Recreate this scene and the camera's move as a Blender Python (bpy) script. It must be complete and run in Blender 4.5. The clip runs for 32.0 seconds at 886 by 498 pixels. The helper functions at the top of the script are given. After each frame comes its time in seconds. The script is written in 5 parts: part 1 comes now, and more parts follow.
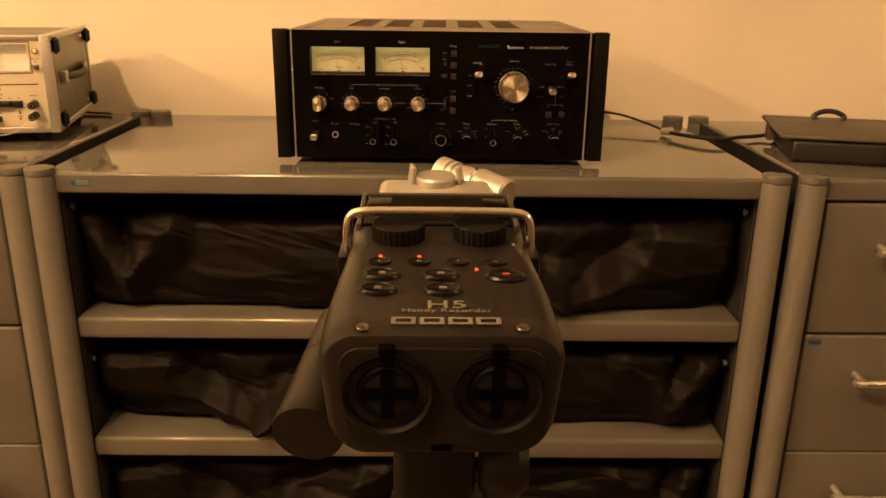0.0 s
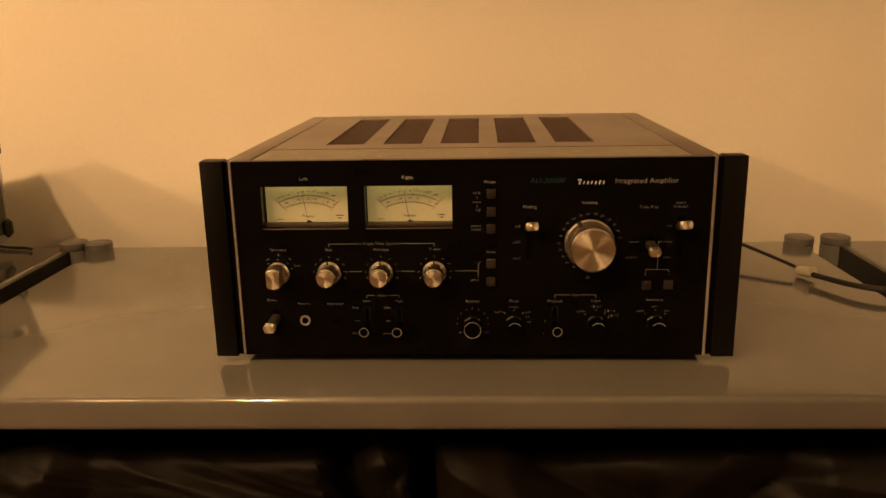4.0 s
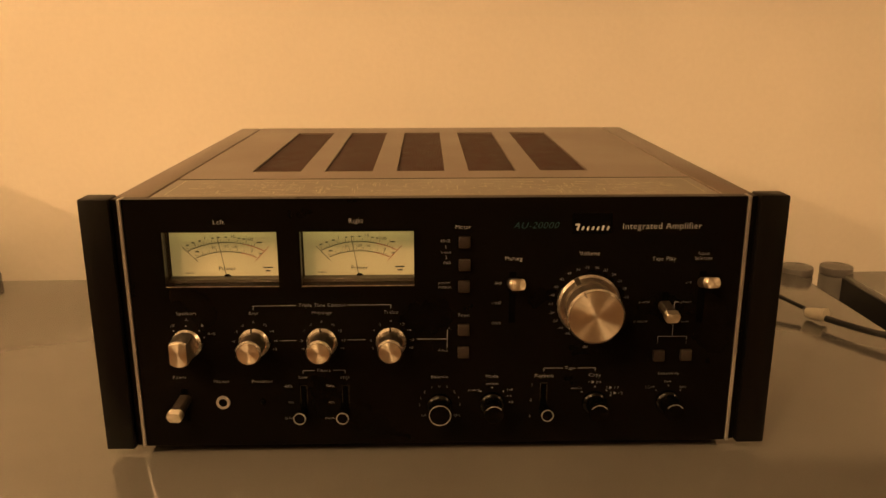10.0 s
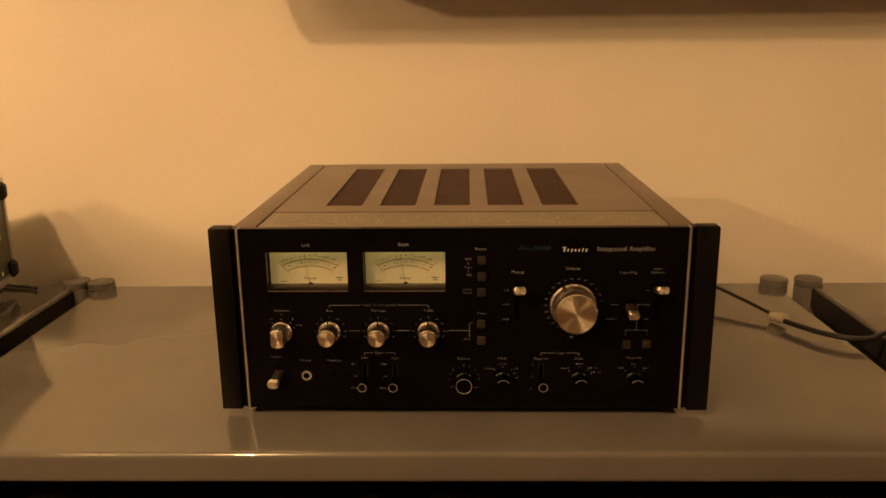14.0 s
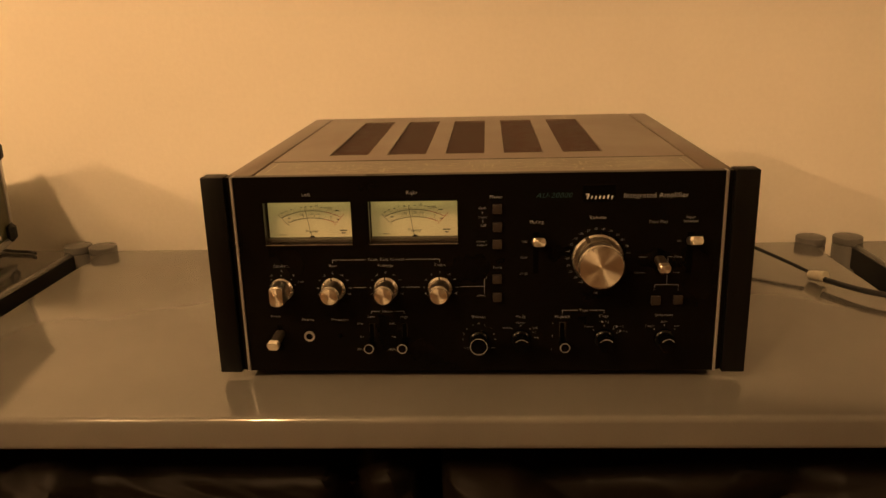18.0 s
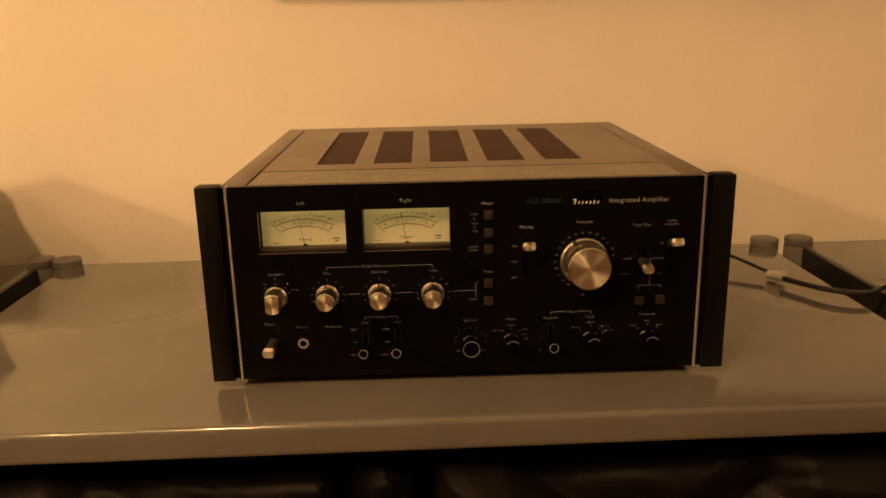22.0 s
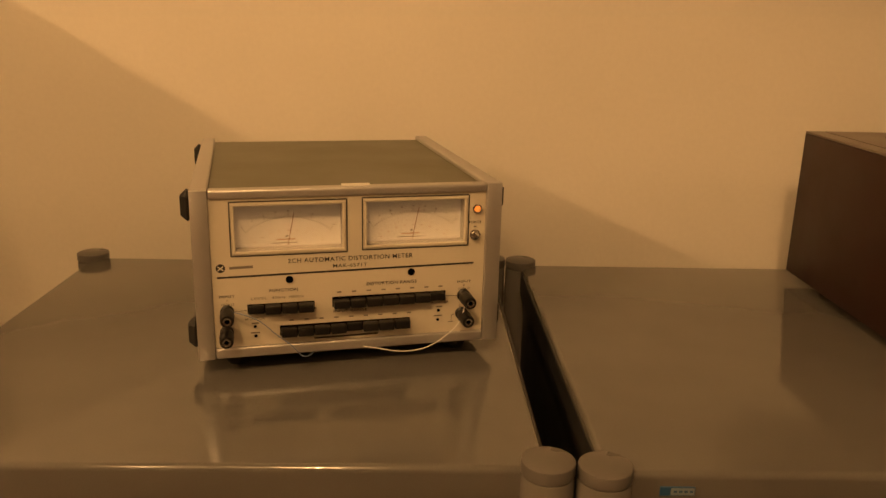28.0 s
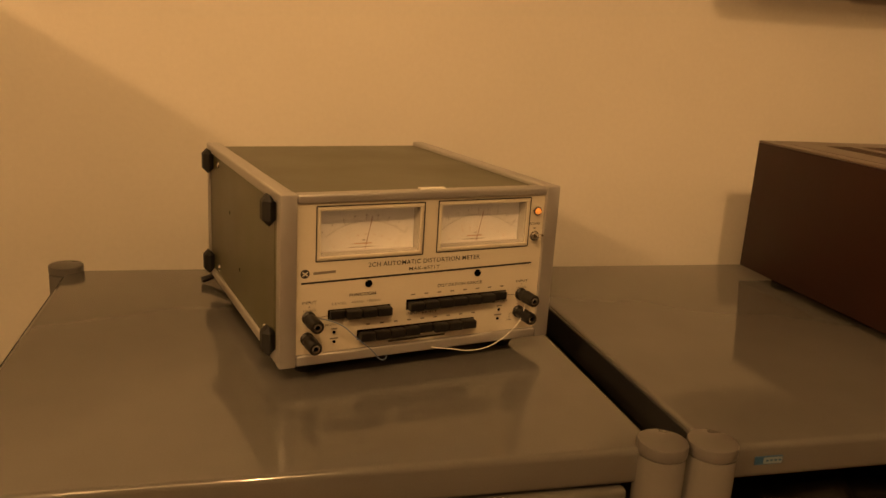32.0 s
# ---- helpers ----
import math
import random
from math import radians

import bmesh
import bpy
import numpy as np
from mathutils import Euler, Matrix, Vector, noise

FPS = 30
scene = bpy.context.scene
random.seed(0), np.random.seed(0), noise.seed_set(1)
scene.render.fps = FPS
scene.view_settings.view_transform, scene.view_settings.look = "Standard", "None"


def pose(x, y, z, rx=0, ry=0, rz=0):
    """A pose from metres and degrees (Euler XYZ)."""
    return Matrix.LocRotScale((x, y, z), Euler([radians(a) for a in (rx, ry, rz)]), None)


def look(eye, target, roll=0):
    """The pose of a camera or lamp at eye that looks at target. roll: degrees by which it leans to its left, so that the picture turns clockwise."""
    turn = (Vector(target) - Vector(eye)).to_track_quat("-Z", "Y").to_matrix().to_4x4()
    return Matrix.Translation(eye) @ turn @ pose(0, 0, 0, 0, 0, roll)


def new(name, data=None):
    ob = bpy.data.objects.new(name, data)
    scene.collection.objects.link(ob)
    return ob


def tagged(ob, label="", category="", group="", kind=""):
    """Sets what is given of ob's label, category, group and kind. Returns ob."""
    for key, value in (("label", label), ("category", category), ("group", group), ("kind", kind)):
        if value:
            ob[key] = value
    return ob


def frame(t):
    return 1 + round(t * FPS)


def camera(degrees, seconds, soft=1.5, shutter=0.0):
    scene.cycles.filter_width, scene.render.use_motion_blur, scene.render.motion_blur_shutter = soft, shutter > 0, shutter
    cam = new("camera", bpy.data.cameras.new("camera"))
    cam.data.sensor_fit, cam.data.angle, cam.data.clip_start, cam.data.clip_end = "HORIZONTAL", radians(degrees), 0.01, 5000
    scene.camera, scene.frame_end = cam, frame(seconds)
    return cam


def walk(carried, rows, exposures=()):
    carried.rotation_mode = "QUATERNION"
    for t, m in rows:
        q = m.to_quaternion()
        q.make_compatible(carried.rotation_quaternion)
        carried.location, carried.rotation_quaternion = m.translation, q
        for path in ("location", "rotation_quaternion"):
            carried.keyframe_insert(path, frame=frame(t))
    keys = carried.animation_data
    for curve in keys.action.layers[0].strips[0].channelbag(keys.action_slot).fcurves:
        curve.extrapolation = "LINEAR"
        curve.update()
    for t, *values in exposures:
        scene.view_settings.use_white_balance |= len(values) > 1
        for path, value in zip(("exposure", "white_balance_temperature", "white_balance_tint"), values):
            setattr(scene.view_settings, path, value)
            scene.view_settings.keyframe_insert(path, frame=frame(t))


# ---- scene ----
import functools

cam = camera(58.0, 32.0)
PATH = [
    (0, (0.0042, -1.1253, 1.0362), (0.0083, 0.7700, 0.4072), 0.76),
    (0.5, (0.0029, -1.0942, 1.0432), (0.0075, 0.7992, 0.4195), 0.66),
    (1, (0.0018, -1.0426, 1.0675), (0.0113, 0.8778, 0.4907), 0.57),
    (1.5, (0.0081, -0.9552, 1.0797), (-0.0094, 0.9689, 0.5238), -0.24),
    (2, (0.0190, -0.8792, 1.0697), (-0.0364, 1.0596, 0.5819), -0.34),
    (2.5, (0.0179, -0.8035, 1.0676), (-0.0366, 1.1409, 0.6025), -1.55),
    (3, (0.0234, -0.7490, 1.0703), (-0.0617, 1.1904, 0.5892), -1.33),
    (3.5, (0.0200, -0.7101, 1.0754), (-0.0990, 1.2223, 0.5737), -1.30),
    (5.5, (-0.0225, -0.5488, 1.0702), (0.0184, 1.3791, 0.5395), 0.10),
    (6, (-0.0211, -0.5270, 1.0655), (0.0220, 1.3987, 0.5274), -0.00),
    (6.5, (-0.0189, -0.5055, 1.0577), (0.0341, 1.4148, 0.5014), -0.17),
    (7, (-0.0167, -0.4947, 1.0540), (0.0430, 1.4242, 0.4934), -0.11),
    (7.5, (-0.0166, -0.4926, 1.0554), (0.0568, 1.4247, 0.4909), 0.20),
    (8, (-0.0083, -0.4992, 1.0592), (0.0589, 1.4152, 0.4842), 0.18),
    (8.5, (-0.0046, -0.5051, 1.0661), (0.0396, 1.4189, 0.5221), 0.00),
    (9, (-0.0065, -0.5054, 1.0706), (0.0363, 1.4207, 0.5335), -0.10),
    (9.5, (-0.0074, -0.5082, 1.0766), (0.0315, 1.4195, 0.5450), -0.16),
    (10, (-0.0065, -0.5081, 1.0793), (0.0333, 1.4206, 0.5517), -0.09),
    (10.5, (-0.0053, -0.5101, 1.0801), (0.0251, 1.4208, 0.5597), -0.16),
    (11, (-0.0018, -0.5157, 1.0815), (0.0278, 1.4145, 0.5586), -0.25),
    (11.5, (0.0030, -0.5390, 1.0879), (0.0355, 1.3888, 0.5564), 0.00),
    (12, (0.0068, -0.5776, 1.1006), (0.0138, 1.3461, 0.5534), -0.32),
    (12.5, (0.0096, -0.6250, 1.1183), (-0.0303, 1.3019, 0.5839), -0.58),
    (13, (0.0077, -0.6672, 1.1332), (-0.0336, 1.2628, 0.6104), -0.23),
    (13.5, (0.0058, -0.7138, 1.1435), (-0.0522, 1.2183, 0.6300), -0.47),
    (15.5, (0.0099, -0.6268, 1.1044), (-0.0561, 1.3092, 0.6066), -0.93),
    (16, (0.0099, -0.6270, 1.1012), (-0.0524, 1.3014, 0.5743), -0.91),
    (16.5, (0.0136, -0.6398, 1.1040), (-0.0608, 1.2871, 0.5733), -1.12),
    (17, (0.0117, -0.6501, 1.1068), (-0.0961, 1.2771, 0.5830), -1.46),
    (17.5, (0.0131, -0.6502, 1.1043), (-0.0993, 1.2684, 0.5507), -1.51),
    (18, (0.0109, -0.6490, 1.1010), (-0.1038, 1.2671, 0.5391), -1.53),
    (18.5, (0.0041, -0.6504, 1.0982), (-0.1035, 1.2619, 0.5224), -1.30),
    (19, (-0.0003, -0.6587, 1.0966), (-0.0911, 1.2465, 0.4949), -1.16),
    (19.5, (-0.0098, -0.6711, 1.0971), (-0.0287, 1.2388, 0.5038), -0.58),
    (20, (-0.0161, -0.6775, 1.0969), (0.0090, 1.2319, 0.5022), -0.63),
    (20.5, (-0.0224, -0.6771, 1.0983), (0.0278, 1.2334, 0.5088), -0.04),
    (21, (-0.0281, -0.6734, 1.1002), (0.0351, 1.2444, 0.5362), -0.04),
    (21.5, (-0.0316, -0.6702, 1.1019), (0.0308, 1.2461, 0.5326), -0.41),
    (22, (-0.0358, -0.6679, 1.1041), (0.0054, 1.2565, 0.5611), -1.23),
    (22.5, (-0.0406, -0.6678, 1.1060), (-0.0045, 1.2436, 0.5185), -0.66),
    (23, (-0.0434, -0.6708, 1.1074), (-0.0193, 1.2356, 0.5030), -0.89),
    (23.5, (-0.0449, -0.6718, 1.1071), (0.0094, 1.2361, 0.5093), -0.68),
    (24, (-0.0464, -0.6714, 1.1065), (-0.0100, 1.2319, 0.4933), -0.59),
    (24.5, (-0.0531, -0.6681, 1.1088), (0.0094, 1.2339, 0.4935), -0.59),
    (26.5, (-0.3380, -0.6101, 1.0950), (-0.2347, 1.3260, 0.6043), -0.75),
    (27, (-0.4478, -0.5889, 1.0911), (-0.4893, 1.3450, 0.5832), 0.10),
    (27.5, (-0.5548, -0.5706, 1.0953), (-0.5579, 1.3520, 0.5443), 1.16),
    (28, (-0.6627, -0.5693, 1.0891), (-0.6223, 1.3551, 0.5458), 1.34),
    (28.5, (-0.7427, -0.5737, 1.0826), (-0.6206, 1.3436, 0.5265), 2.57),
    (29, (-0.7909, -0.5591, 1.0780), (-0.6066, 1.3579, 0.5384), 3.32),
    (29.5, (-0.8152, -0.5420, 1.0788), (-0.5374, 1.3666, 0.5497), 3.74),
    (30, (-0.8266, -0.5366, 1.0793), (-0.4931, 1.3679, 0.5679), 3.86),
    (30.5, (-0.8433, -0.5484, 1.0800), (-0.4717, 1.3434, 0.5482), 3.38),
    (31, (-0.8600, -0.5634, 1.0813), (-0.4590, 1.3243, 0.5559), 3.55),
    (31.5, (-0.8710, -0.5639, 1.0799), (-0.4327, 1.3186, 0.5660), 3.25),
    (32, (-0.8805, -0.5650, 1.0801), (-0.4067, 1.3113, 0.5751), 3.47),
]
walk(cam, [(t, look(eye, target, roll)) for t, eye, target, roll in PATH],
     exposures=((0.0, 0.34, 6500, 10), (1.2, 0.16, 6500, 10), (2.6, -0.16, 6500, 10), (5.5, -0.04, 6500, 10), (7.0, 0.06, 6500, 10), (9.5, 0.02, 6500, 10), (12.0, -0.06, 6500, 10), (13.5, -0.2, 6500, 10), (16.0, -0.26, 6500, 10), (18.0, -0.18, 6500, 10), (20.5, -0.08, 6500, 10), (24.5, -0.14, 6500, 10), (26.5, -0.2, 6600, 10), (27.2, -0.72, 7000, 11), (32.0, -0.90, 7200, 11)))

# ---- light: three warm ceiling lamps and an added fill lamp in a dim room ----
world = bpy.data.worlds.new("world")
world.use_nodes = True
world.node_tree.nodes["Background"].inputs[0].default_value = (1.0, 0.62, 0.3, 1)
world.node_tree.nodes["Background"].inputs[1].default_value = 0.004
scene.world = world
LAMP_COLOUR = (1.0, 0.56, 0.235)
# The lamp at x 3.0 is added to brighten the wall's right.
for lx, ly, lz, power in ((-3.4, -1.9, 2.40, 208), (-1.62, -1.7, 2.50, 42), (-0.88, -1.55, 2.55, 104), (3.0, -1.6, 2.40, 63)):
    lamp_data = bpy.data.lights.new("ceiling_or_fill_lamp", "POINT")
    lamp_data.energy, lamp_data.color, lamp_data.shadow_soft_size = power, LAMP_COLOUR, 0.045
    new("ceiling_or_fill_lamp", lamp_data).matrix_world = pose(lx, ly, lz)


# ---- materials ----
def mat(name, base, rough=0.5, metal=0.0, vary=0.12, scale=9.0, fine=320.0, bump=0.05, rvary=0.1, spec=0.5,
        stretch=(1, 1, 1), emit=None, strength=0.0, coat=0.0):
    """Principled surface with broad mottling, fine grain in relief and uneven gloss."""
    m = bpy.data.materials.new(name)
    m.use_nodes = True
    nt = m.node_tree
    b = nt.nodes["Principled BSDF"]
    b.inputs["Metallic"].default_value = metal
    b.inputs["Specular IOR Level"].default_value = spec
    b.inputs["Coat Weight"].default_value = coat
    tc = nt.nodes.new("ShaderNodeTexCoord")
    mp = nt.nodes.new("ShaderNodeMapping")
    mp.inputs["Scale"].default_value = stretch
    nt.links.new(tc.outputs["Object"], mp.inputs["Vector"])
    n1 = nt.nodes.new("ShaderNodeTexNoise")
    n1.inputs["Scale"].default_value, n1.inputs["Detail"].default_value = scale, 6
    n2 = nt.nodes.new("ShaderNodeTexNoise")
    n2.inputs["Scale"].default_value, n2.inputs["Detail"].default_value = fine, 3
    for n in (n1, n2):
        nt.links.new(mp.outputs["Vector"], n.inputs["Vector"])
    add = nt.nodes.new("ShaderNodeMath")
    add.operation = "MULTIPLY_ADD"
    add.inputs[1].default_value = 0.35
    nt.links.new(n2.outputs["Fac"], add.inputs[0])
    nt.links.new(n1.outputs["Fac"], add.inputs[2])
    ramp = nt.nodes.new("ShaderNodeMapRange")
    ramp.inputs["From Min"].default_value, ramp.inputs["From Max"].default_value = 0.45, 0.9
    ramp.inputs["To Min"].default_value, ramp.inputs["To Max"].default_value = 1 - vary, 1 + vary
    nt.links.new(add.outputs[0], ramp.inputs["Value"])
    mul = nt.nodes.new("ShaderNodeVectorMath")
    mul.operation = "SCALE"
    mul.inputs[0].default_value = base
    nt.links.new(ramp.outputs["Result"], mul.inputs["Scale"])
    nt.links.new(mul.outputs["Vector"], b.inputs["Base Color"])
    rr = nt.nodes.new("ShaderNodeMapRange")
    rr.inputs["From Min"].default_value, rr.inputs["From Max"].default_value = 0.3, 0.7
    rr.inputs["To Min"].default_value = max(0.02, rough - rvary)
    rr.inputs["To Max"].default_value = min(1, rough + rvary)
    nt.links.new(n1.outputs["Fac"], rr.inputs["Value"])
    nt.links.new(rr.outputs["Result"], b.inputs["Roughness"])
    if bump:
        bp = nt.nodes.new("ShaderNodeBump")
        bp.inputs["Strength"].default_value, bp.inputs["Distance"].default_value = bump, 0.0006
        nt.links.new(n2.outputs["Fac"], bp.inputs["Height"])
        nt.links.new(bp.outputs["Normal"], b.inputs["Normal"])
    if emit:
        b.inputs["Emission Color"].default_value = (*emit, 1)
        b.inputs["Emission Strength"].default_value = strength
    return m


def spun(name, base, rough=0.24):
    """Lathe-turned metal: the highlight fans out from the axis."""
    m = mat(name, base, rough, 1.0, vary=0.03, scale=40, fine=300, bump=0, rvary=0.02)
    nt = m.node_tree
    b = nt.nodes["Principled BSDF"]
    tg = nt.nodes.new("ShaderNodeTangent")
    tg.direction_type, tg.axis = "RADIAL", "Z"
    b.inputs["Anisotropic"].default_value = 0.9
    b.inputs["Anisotropic Rotation"].default_value = 0.25
    nt.links.new(tg.outputs["Tangent"], b.inputs["Tangent"])
    return m


def glass_mat():
    m = bpy.data.materials.new("clear_glass")
    m.use_nodes = True
    b = m.node_tree.nodes["Principled BSDF"]
    b.inputs["Transmission Weight"].default_value = 1.0
    b.inputs["Roughness"].default_value = 0.0
    b.inputs["IOR"].default_value = 1.45
    return m


WALL = mat("wall_paint", (0.80, 0.765, 0.68), 0.75, vary=0.05, scale=2.4, fine=150, bump=0.45, rvary=0.08)
CEILING = mat("ceiling_paint", (0.70, 0.68, 0.63), 0.85, vary=0.03, scale=3, fine=120, bump=0.1)
# Walls out of view, coloured dark to cut bounced light.
LOW_BOUNCE_WALL = mat("low_bounce_dark", (0.16, 0.13, 0.10), 0.8, vary=0.06, scale=3, fine=120, bump=0.1)
FLOOR = mat("floor_wood", (0.09, 0.055, 0.035), 0.45, vary=0.25, scale=4, fine=60, bump=0.05, stretch=(1, 8, 1))
STEEL_PAINT = mat("grey_enamel", (0.113, 0.110, 0.102), 0.085, vary=0.09, scale=7, fine=700, bump=0.008, rvary=0.03, spec=0.85)
STEEL_POST = mat("grey_post_paint", (0.145, 0.140, 0.131), 0.24, vary=0.03, scale=8, fine=700, bump=0.02, rvary=0.03)
CAP_PLASTIC = mat("cap_plastic", (0.110, 0.105, 0.099), 0.36, vary=0.06, scale=20, fine=600, bump=0.04)
DARK_STEEL = mat("dark_steel", (0.018, 0.018, 0.018), 0.5, vary=0.2, scale=6, fine=300, bump=0.05)
HANDLE = mat("handle_aluminium", (0.75, 0.75, 0.74), 0.3, 0.9, vary=0.05, bump=0.02)
AMP_BLACK = mat("black_anodised", (0.0024, 0.0020, 0.0017), 0.30, vary=0.15, scale=14, fine=900, bump=0.03, rvary=0.05, spec=0.07)
AMP_GRIP = mat("black_grained_grip", (0.0030, 0.0026, 0.0022), 0.42, vary=0.3, scale=25, fine=260, bump=0.25, stretch=(1, 1, 0.06), spec=0.18)
AMP_CASE = mat("dark_brown_case", (0.027, 0.0100, 0.0068), 0.42, vary=0.14, scale=16, fine=900, bump=0.10, rvary=0.06, spec=0.20)
AMP_TOP = mat("bronze_grey_lid", (0.156, 0.121, 0.097), 0.36, vary=0.07, scale=10, fine=1200, bump=0.08, rvary=0.05)
AMP_STRIP = mat("lid_printed_strip", (0.20, 0.18, 0.145), 0.42, vary=0.07, scale=10, fine=1200, bump=0.08)
PRINT_GOLD = mat("pale_lid_print", (0.58, 0.53, 0.40), 0.6, vary=0.1, bump=0)
GRILLE = mat("vent_mesh", (0.082, 0.042, 0.031), 0.5, 0.3, vary=0.35, scale=60, fine=1500, bump=0.3)
BLACK_IN = mat("matt_black_interior", (0.0007, 0.0007, 0.0007), 0.8, vary=0.2, bump=0, spec=0.02)
ALU = mat("brushed_aluminium", (0.74, 0.72, 0.69), 0.34, 1.0, vary=0.06, scale=30, fine=500, bump=0.04, stretch=(1, 1, 12))
ALU_SOFT = mat("satin_aluminium", (0.54, 0.53, 0.52), 0.42, 0.75, vary=0.05, scale=14, fine=900, bump=0.05, rvary=0.06)
KNOB = spun("spun_knob_metal", (0.88, 0.82, 0.70), 0.38)
KNOB_SIDE = mat("knob_side_metal", (0.66, 0.62, 0.57), 0.40, 1.0, vary=0.06, bump=0.02)
POLISHED = mat("polished_metal", (0.82, 0.79, 0.74), 0.28, 1.0, vary=0.05, bump=0.02)
RING_AND_GLINT = mat("cap_ring_and_glint", (0.55, 0.56, 0.58), 0.30, 0.6, bump=0)
LEVER_SHAFT = mat("dark_lever_metal", (0.16, 0.14, 0.12), 0.35, 0.9, vary=0.06, bump=0.02)
LEDGE = mat("dark_grey_ledge", (0.045, 0.038, 0.026), 0.55, vary=0.1, bump=0.02)
KNOB_WAIST = mat("dark_knob_waist", (0.13, 0.112, 0.092), 0.34, 0.9, vary=0.06, bump=0.02)
KNOB_BLACK = mat("black_knob", (0.0013, 0.0013, 0.0013), 0.24, vary=0.1, bump=0.02, spec=0.14)
CHROME = mat("chrome", (0.85, 0.83, 0.80), 0.12, 1.0, vary=0.03, bump=0)
BUTTON = mat("grey_brown_button", (0.0150, 0.0108, 0.0086), 0.5, vary=0.08, bump=0.04)
PRINT = mat("white_panel_print", (0.235, 0.25, 0.285), 0.6, vary=0.05, bump=0)
PRINT_WHITE = mat("bright_panel_print", (0.46, 0.475, 0.50), 0.55, vary=0.05, bump=0)
PRINT_GREEN = mat("green_panel_print", (0.016, 0.060, 0.078), 0.55, vary=0.05, bump=0)
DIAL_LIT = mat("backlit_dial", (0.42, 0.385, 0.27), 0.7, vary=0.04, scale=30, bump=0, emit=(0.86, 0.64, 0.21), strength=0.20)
DIAL_LAMP = mat("dial_lamp_glow", (0.8, 0.8, 0.5), 0.5, bump=0, emit=(1.0, 0.80, 0.26), strength=3.0)
RING = mat("bright_ring", (0.50, 0.485, 0.47), 0.36, 0.8, bump=0)
DIAL_INK = mat("dial_ink", (0.03, 0.035, 0.02), 0.7, bump=0)
PRINT_DIM = mat("grey_body_print", (0.13, 0.122, 0.115), 0.6, vary=0.05, bump=0)
NEEDLE = mat("brown_red_needle", (0.26, 0.10, 0.05), 0.6, bump=0)
DIAL_GREY = mat("faded_dial_print", (0.27, 0.22, 0.17), 0.7, bump=0)
DIAL_RED = mat("dial_red_ink", (0.30, 0.03, 0.015), 0.7, bump=0)
FADED_RED = mat("faded_dial_red", (0.62, 0.42, 0.30), 0.7, bump=0)
GLASS = glass_mat()
RUBBER = mat("black_rubber", (0.0075, 0.0072, 0.0070), 0.6, vary=0.2, bump=0.1)
CABLE = mat("black_cable_sheath", (0.016, 0.016, 0.016), 0.4, vary=0.1, bump=0.02)
PLUG = mat("cream_plug", (0.50, 0.47, 0.38), 0.5, vary=0.08, bump=0.04)
OLIVE = mat("olive_green_paint", (0.084, 0.083, 0.043), 0.36, vary=0.06, scale=10, fine=800, bump=0.06, rvary=0.05)
FACE = mat("cream_instrument_face", (0.61, 0.57, 0.47), 0.48, vary=0.04, scale=12, fine=600, bump=0.03)
FACE_INK = mat("black_face_print", (0.018, 0.017, 0.016), 0.6, bump=0)
FACE_GREY = mat("grey_face_print", (0.20, 0.18, 0.15), 0.6, bump=0)
DIAL_WELL = mat("dial_well_card", (0.48, 0.455, 0.40), 0.7, vary=0.05, bump=0)
# Faint emission is added to brighten the cards; no lamp is modelled.
DIAL_WHITE_GLOW = mat("white_card_faint_glow", (0.80, 0.78, 0.72), 0.7, vary=0.04, bump=0, emit=(1.0, 0.66, 0.42), strength=0.07)
KEY = mat("black_key_plastic", (0.0075, 0.0068, 0.0062), 0.42, vary=0.1, bump=0.04)
AMBER = mat("amber_lamp", (0.8, 0.25, 0.06), 0.15, bump=0, emit=(1.0, 0.34, 0.06), strength=0.9)
RED_LED = mat("red_led", (0.8, 0.03, 0.02), 0.3, bump=0, emit=(1.0, 0.035, 0.012), strength=3.2)
WHITE_WIRE = mat("white_wire", (0.75, 0.74, 0.70), 0.45, bump=0)
BLUE_WIRE = mat("blue_wire", (0.16, 0.22, 0.34), 0.45, bump=0)
PAPER = mat("white_sticker", (0.80, 0.78, 0.72), 0.6, vary=0.04, bump=0)
STICKER_GREY = mat("sticker_grey", (0.16, 0.20, 0.23), 0.4, vary=0.05, bump=0)
BLUE = mat("blue_sticker", (0.015, 0.065, 0.14), 0.4, vary=0.08, bump=0)
BAG = mat("black_bag_film", (0.0044, 0.0030, 0.0020), 0.56, vary=0.3, scale=14, fine=160, bump=0.3, rvary=0.08, spec=0.11)
POUCH = mat("dark_grey_case", (0.085, 0.074, 0.060), 0.55, vary=0.12, scale=20, fine=500, bump=0.15)
REC_BODY = mat("rubberised_black", (0.0088, 0.0075, 0.0061), 0.36, vary=0.1, scale=30, fine=1500, bump=0.1, rvary=0.05, spec=0.32)
REC_DARK = mat("deep_black_plastic", (0.0026, 0.0024, 0.0021), 0.32, vary=0.1, bump=0.03, spec=0.22)
STAND_BLACK = mat("matt_black_stand", (0.0080, 0.0066, 0.0052), 0.40, vary=0.1, bump=0.05, spec=0.22)
REC_RIM = mat("display_rim_grey", (0.045, 0.041, 0.036), 0.3, vary=0.06, bump=0.02)
REC_SILVER = mat("silver_plastic", (0.40, 0.39, 0.37), 0.36, 0.45, vary=0.05, scale=30, fine=1200, bump=0.04)
LCD = mat("unlit_lcd", (0.007, 0.0066, 0.004), 0.2, vary=0.08, scale=50, bump=0, spec=0.05, rvary=0.02)
LCD_WINDOW = mat("display_window_black", (0.002, 0.002, 0.002), 0.12, vary=0.05, bump=0, spec=0.06, rvary=0.02)
